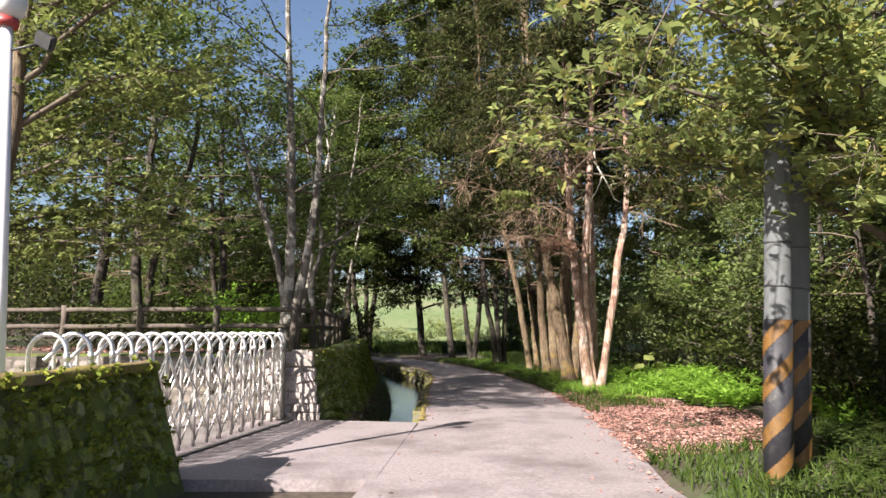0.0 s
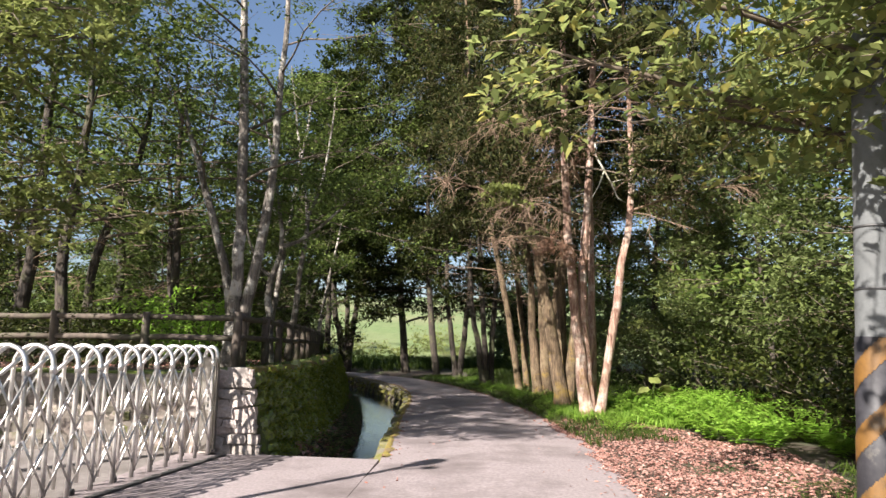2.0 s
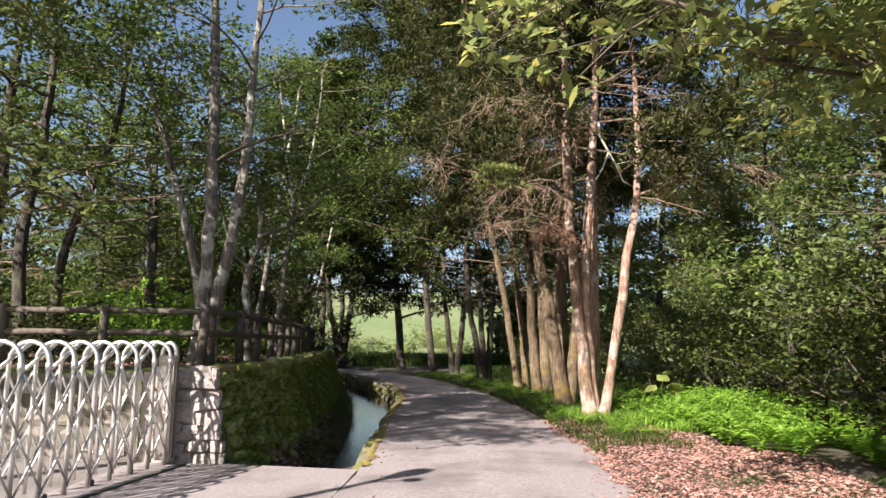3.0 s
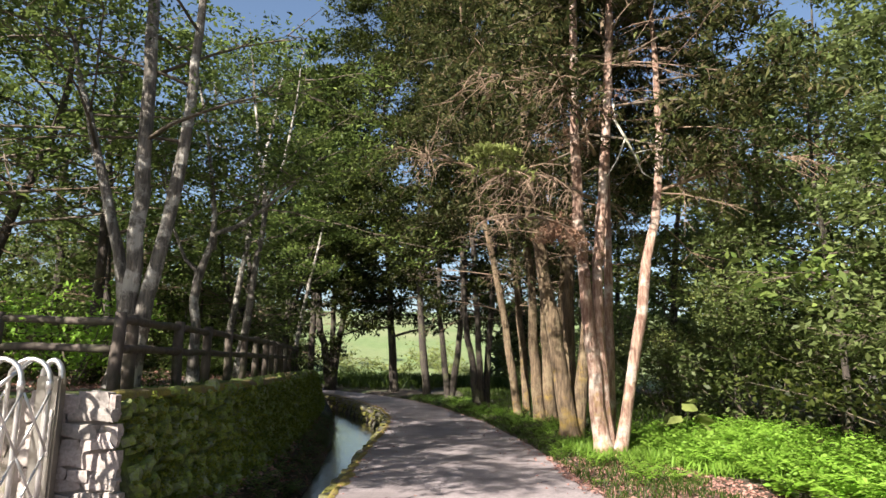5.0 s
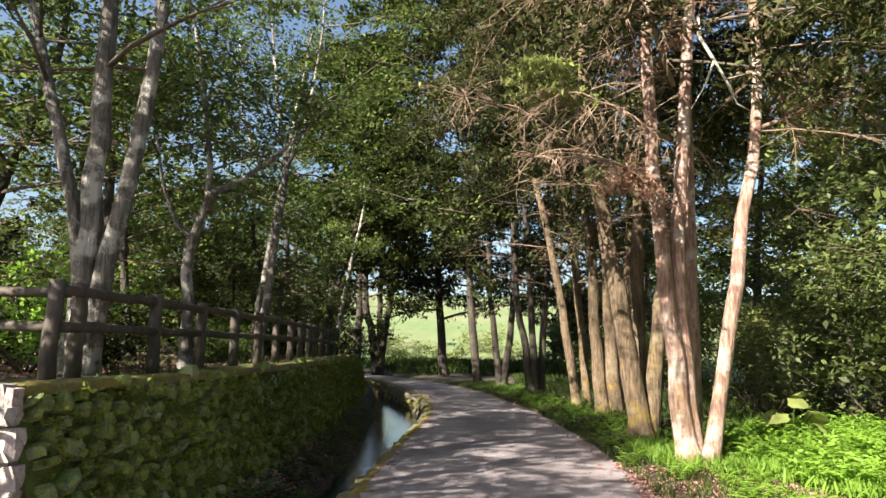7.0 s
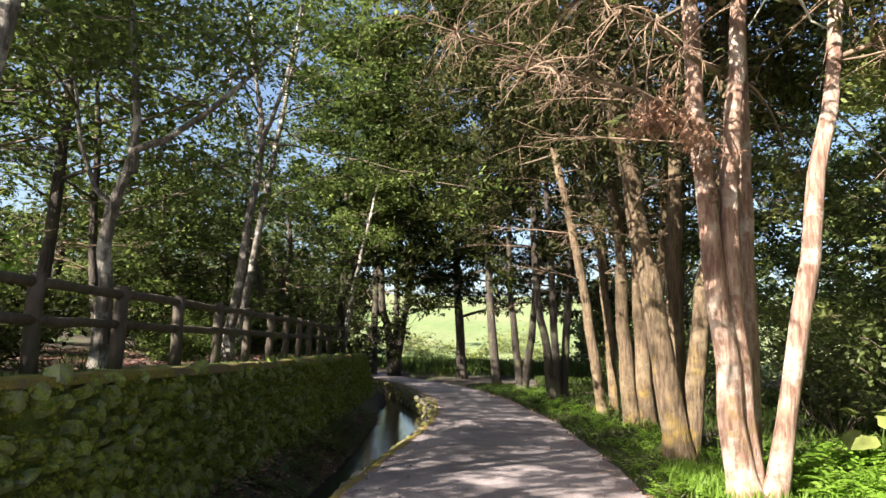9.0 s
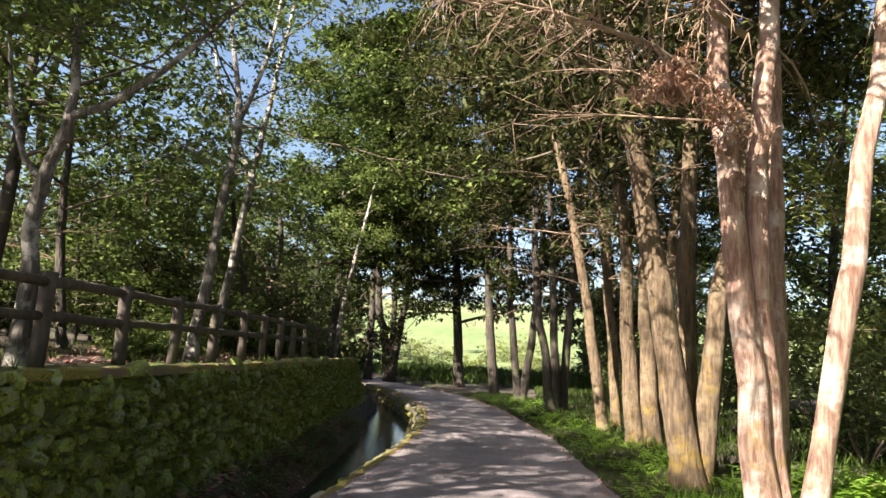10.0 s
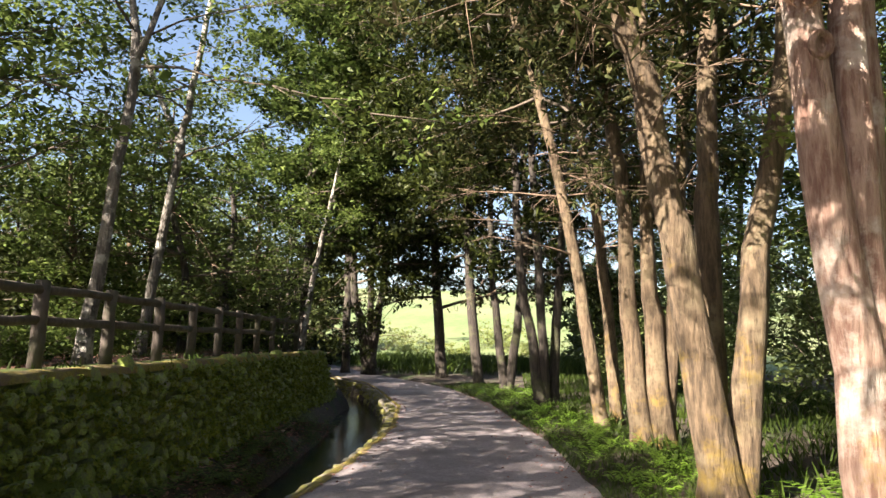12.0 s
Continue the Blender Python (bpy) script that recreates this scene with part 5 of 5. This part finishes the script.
def build_broad_plant(at):
    rng = np.random.default_rng(8)
    plant = thing("large_leaved_plant", at, "plant with large round pale-green leaves among ferns", "plant")
    for k in range(9):
        a = k * 2.4
        tip = Vector((math.cos(a) * rng.uniform(0.2, 0.5), math.sin(a) * rng.uniform(0.15, 0.45), rng.uniform(0.45, 0.95)))
        stalk = part("stalk", tube_mesh("stalk", [[((0, 0, -0.05), 0.012), (tip * 0.55 + Vector((0, 0, 0.12)), 0.009), (tip, 0.006)]], LEAF_GRASS, 5), plant)
        r = rng.uniform(0.1, 0.19)
        v, f = [(0, 0, 0.0)], []
        for j in range(14):
            b = 6.283 * j / 14
            rr = r * (1.0 - 0.35 * (1 if j == 7 else 0)) * (1 + 0.08 * math.cos(5 * b))
            v.append((rr * math.cos(b) + r * 0.35, rr * math.sin(b), -0.3 * rr + 0.02 * math.cos(3 * b)))
        f = [(0, j + 1, (j + 1) % 14 + 1) for j in range(14)]
        lf = part("leaf", mesh_of("leaf", v, f, LEAF_PALE, True), plant)
        lf.location = tip
        lf.rotation_euler = (rng.normal() * 0.25, 0.25 + rng.normal() * 0.2, a)
    return plant


build_broad_plant((5.2, 17.3, 0.1))

# moss caps on the walls


def moss_cap(name, line, width, label):
    """A thin uneven cushion of moss along a wall's top edge."""
    n = len(line)
    v = []
    for i, p in enumerate(line):
        q = Vector(line[min(i + 1, n - 1)]) - Vector(line[max(i - 1, 0)])
        s = Vector((q.y, -q.x, 0)).normalized()
        for k, (o, h) in enumerate(((0.07, -0.05), (0.05, 0.02), (-0.08, 0.045), (-width * 0.6, 0.03), (-width, -0.01))):
            b = 0.028 * bumps(i * 0.9, k * 1.7, 1.0, 6)
            v.append(Vector(p) + s * (o + b) + Vector((0, 0, h + b)))
    f = [(5 * i + k, 5 * i + k + 1, 5 * i + k + 6, 5 * i + k + 5) for i in range(n - 1) for k in range(4)]
    return tagged(new(name, mesh_of(name, v, f, MOSS, True)), label, "moss", kind="structure")


moss_cap("moss_cap_near", [(-3.5 + 0.42 * i / 80 - 0.0, -9 + 16.2 * i / 80, 1.2) for i in range(81)], 0.33, "yellow-green moss cushion on top of the low wall")
moss_cap("moss_cap_canal", [(wall_edge(12.15 + i * 0.2) - 0.02, 12.15 + i * 0.2, 1.18) for i in range(100)], 0.3, "green moss along the top of the canal wall")

# ---- stone pieces ----


def stone_mesh(name, seed, mat, rounded=0.35):
    """A rough stone, one metre wide and high, 0.4 deep; scaled where it is laid."""
    rng = np.random.default_rng(seed)
    bm = bmesh.new()
    bmesh.ops.create_cube(bm, size=1)
    bmesh.ops.subdivide_edges(bm, edges=bm.edges[:], cuts=1, use_grid_fill=True)
    for v in bm.verts:
        c = v.co
        k = sum(1 for q in c if abs(q) > 0.4)
        c *= (1.0, 1.0, 1 - rounded * 0.22, 1 - rounded * 0.5)[k]
        v.co = Vector((c.x * (0.9 + 0.2 * (k < 2)), c.y, c.z)) + Vector([rng.normal() * 0.045 for _ in range(3)])
    return bm_mesh(name, bm, mat)


MOSSY = [stone_mesh("stone", i, STONE_MOSSY, 0.5) for i in range(8)]
CLEAN = [stone_mesh("stone", 20 + i, STONE_CLEAN, 0.12) for i in range(8)]
SHADED = [stone_mesh("stone", 60 + i, STONE_YARD_SHADED, 0.25) for i in range(8)]
EDGE = [stone_mesh("stone", 40 + i, ROAD_EDGE, 0.3) for i in range(6)]


def courses(rng, length, height, wide, high, rough=0.0):
    """A rough coursed layout: (along, up, width, height) for each stone."""
    out, z = [], 0.0
    while z < height - 0.05:
        h = rng.uniform(*high)
        h = min(h, height - z)
        s = rng.uniform(-wide[1], 0)
        while s < length:
            w = rng.uniform(*wide)
            if s + w > 0.03 and s < length - 0.03:
                a, b = max(s, 0), min(s + w, length)
                out.append(((a + b) / 2, z + h / 2 + rough * rng.normal() * 0.35 * h, (b - a) * rng.uniform(1 - 0.35 * rough, 1 + 0.1 * rough), h * rng.uniform(0.85 - 0.35 * rough, 1.0 + 0.35 * rough)))
            s += w
        z += h
    return out


def lay(parent, rng, meshes, items, place, gap=0.93, depth=0.2, limit=300, turn=0.05):
    """Lay stones as pieces of a wall; those past the limit are joined into one part."""
    rest_v, rest_f = [], []
    for n, (s, z, w, h) in enumerate(items):
        p, out_dir = place(s, z)
        x = Vector(out_dir).normalized()
        y = Vector((0, 0, 1)).cross(x).normalized()
        m = Matrix((x, y, x.cross(y))).transposed().to_4x4()
        m = Matrix.Translation(Vector(p) + x * rng.normal() * 0.012) @ m @ Matrix.Rotation(rng.normal() * turn, 4, "X") @ Matrix.Diagonal((depth * rng.uniform(0.8, 1.15), w * gap, h * gap, 1))
        me = meshes[int(rng.integers(len(meshes)))]
        if n < limit:
            ob = new("stone", me)
            ob.parent = parent
            ob.matrix_basis = m
        else:
            b = len(rest_v)
            rest_v += [m @ v.co for v in me.vertices]
            rest_f += [tuple(b + i for i in f.vertices) for f in me.polygons]
    if rest_v:
        tagged(part("far_stones", mesh_of("far_stones", rest_v, rest_f, meshes[0].materials[0]), parent), kind="stuff")


rng = np.random.default_rng(31)


def canal_place(s, z):
    y = 12.2 + s
    zz = z - 0.2
    return (wall_edge(y) + 0.02 + 0.36 * min(max((WALL_TOP - zz) / WALL_TOP, 0), 1.2) ** 1.2 - 0.05, y, zz), (1, 0.06, 0.28)


items = sorted(courses(rng, 20.1, 1.38, (0.12, 0.3), (0.1, 0.19), 1.0))
lay(wall_canal, rng, MOSSY, items, canal_place, 0.9, 0.22, turn=0.3)
part("mortar", mesh_of("mortar", [(x, y, z) for z, w in ((0.0, 0.22), (1.14, 0.0)) for x, y in ((-3.3, 12.08), (-2.44 + w, 12.05), (-2.44 + w, 12.25), (-3.3, 12.25))],
     [(3, 2, 1, 0), (4, 5, 6, 7), (0, 1, 5, 4), (1, 2, 6, 5), (2, 3, 7, 6), (3, 0, 4, 7)], MORTAR), wall_canal)
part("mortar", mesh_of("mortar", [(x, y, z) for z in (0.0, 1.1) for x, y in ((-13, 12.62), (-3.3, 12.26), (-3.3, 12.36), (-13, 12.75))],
     [(3, 2, 1, 0), (4, 5, 6, 7), (0, 1, 5, 4), (1, 2, 6, 5), (2, 3, 7, 6), (3, 0, 4, 7)], SHADED_MORTAR), wall_yard)
lay(wall_canal, rng, CLEAN, courses(rng, 0.86, 1.2, (0.16, 0.36), (0.1, 0.19), 0.4), lambda s, z: ((-3.2 + s * (1 + 0.2 * (1 - z / 1.2)), 12.08 - 0.05 * s, z), (-0.06, -1, 0.03)), 1.12, 0.13, turn=0.09)
lay(wall_yard, rng, SHADED, courses(rng, 8.5, 1.08, (0.22, 0.5), (0.14, 0.24), 0.7), lambda s, z: ((-3.3 - s, 12.33 + 0.037 * s, z), (-0.04, -1, 0)), 0.93, 0.2)
lay(wall_near, rng, MOSSY, courses(rng, 5.2, 1.1, (0.13, 0.3), (0.11, 0.2), 1.0), lambda s, z: ((-3.09 - 0.026 * s + 0.36 * (1 - z / 1.2) - 0.03, 7.18 - s, z), (1, -0.03, 0.3)), 0.92, 0.15, turn=0.3)


def edge_place(s, z):
    y = 11.9 + s
    return (road_left(y) - 0.02, y, z - 0.62), (-1, 0.25 if y > 27 else 0.02, 0)


lay(road, rng, EDGE, courses(rng, 29, 0.6, (0.3, 0.62), (0.17, 0.24)), edge_place, 0.93, 0.26)


# tufts of moss and small leaves that hang on the wall faces
rng = np.random.default_rng(91)


def tufts(n, length, place, size):
    c = []
    for _ in range(n):
        p, d = place(rng.uniform(0, length), rng.uniform(0.15, 1.3) ** 1.0)
        c.append(Vector(p) + Vector(d).normalized() * rng.uniform(0.06, 0.12))
    c = np.array([tuple(q) for q in c])
    return leaves(rng, clump_points(rng, c, 0.09, 9, 1.0), size, 0.6, 0.2, 0.5)


LEAF_MOSS = leafy("moss_tufts", [(0.085, 0.115, 0.016), (0.16, 0.19, 0.028), (0.21, 0.21, 0.036)], 0.3, 0.9)
stuff("wall_moss_tufts", tufts(2400, 19.5, canal_place, 0.045), LEAF_MOSS, "moss tufts and small leaves on the canal wall", "moss")
stuff("near_wall_moss_tufts", tufts(420, 5.0, lambda s, z: ((-3.12 - 0.026 * s + 0.36 * (1 - min(z, 1.15) / 1.2), 7.15 - s, min(z, 1.15)), (1, 0, 0.3)), 0.06), LEAF_MOSS, "moss tufts and grass blades on the low wall", "moss")


def edge_moss():
    """Mossy strip with old leaves along the lane's canal side."""
    v = []
    n = 150
    for i in range(n):
        y = 11.9 + 0.2 * i
        w = 0.07 + 0.16 * abs(noise.noise((y * 1.7, 0, 4))) + 0.06 * noise.noise((y * 6, 0, 8))
        for f in (-0.05, 0.3, 0.7, 1.0):
            v.append((road_left(y) + w * f, y, 0.008 + 0.025 * (f < 0.9) * (f >= 0) * (1 - f) + 0.008 * noise.noise((y * 5, f * 9, 1))))
    return mesh_of("edge_moss", v, [(4 * i + k, 4 * i + k + 1, 4 * i + k + 5, 4 * i + k + 4) for i in range(n - 1) for k in range(3)], MOSS, True)


tagged(new("edge_moss", edge_moss()), "yellowish moss along the lane's canal edge", "moss", kind="structure")
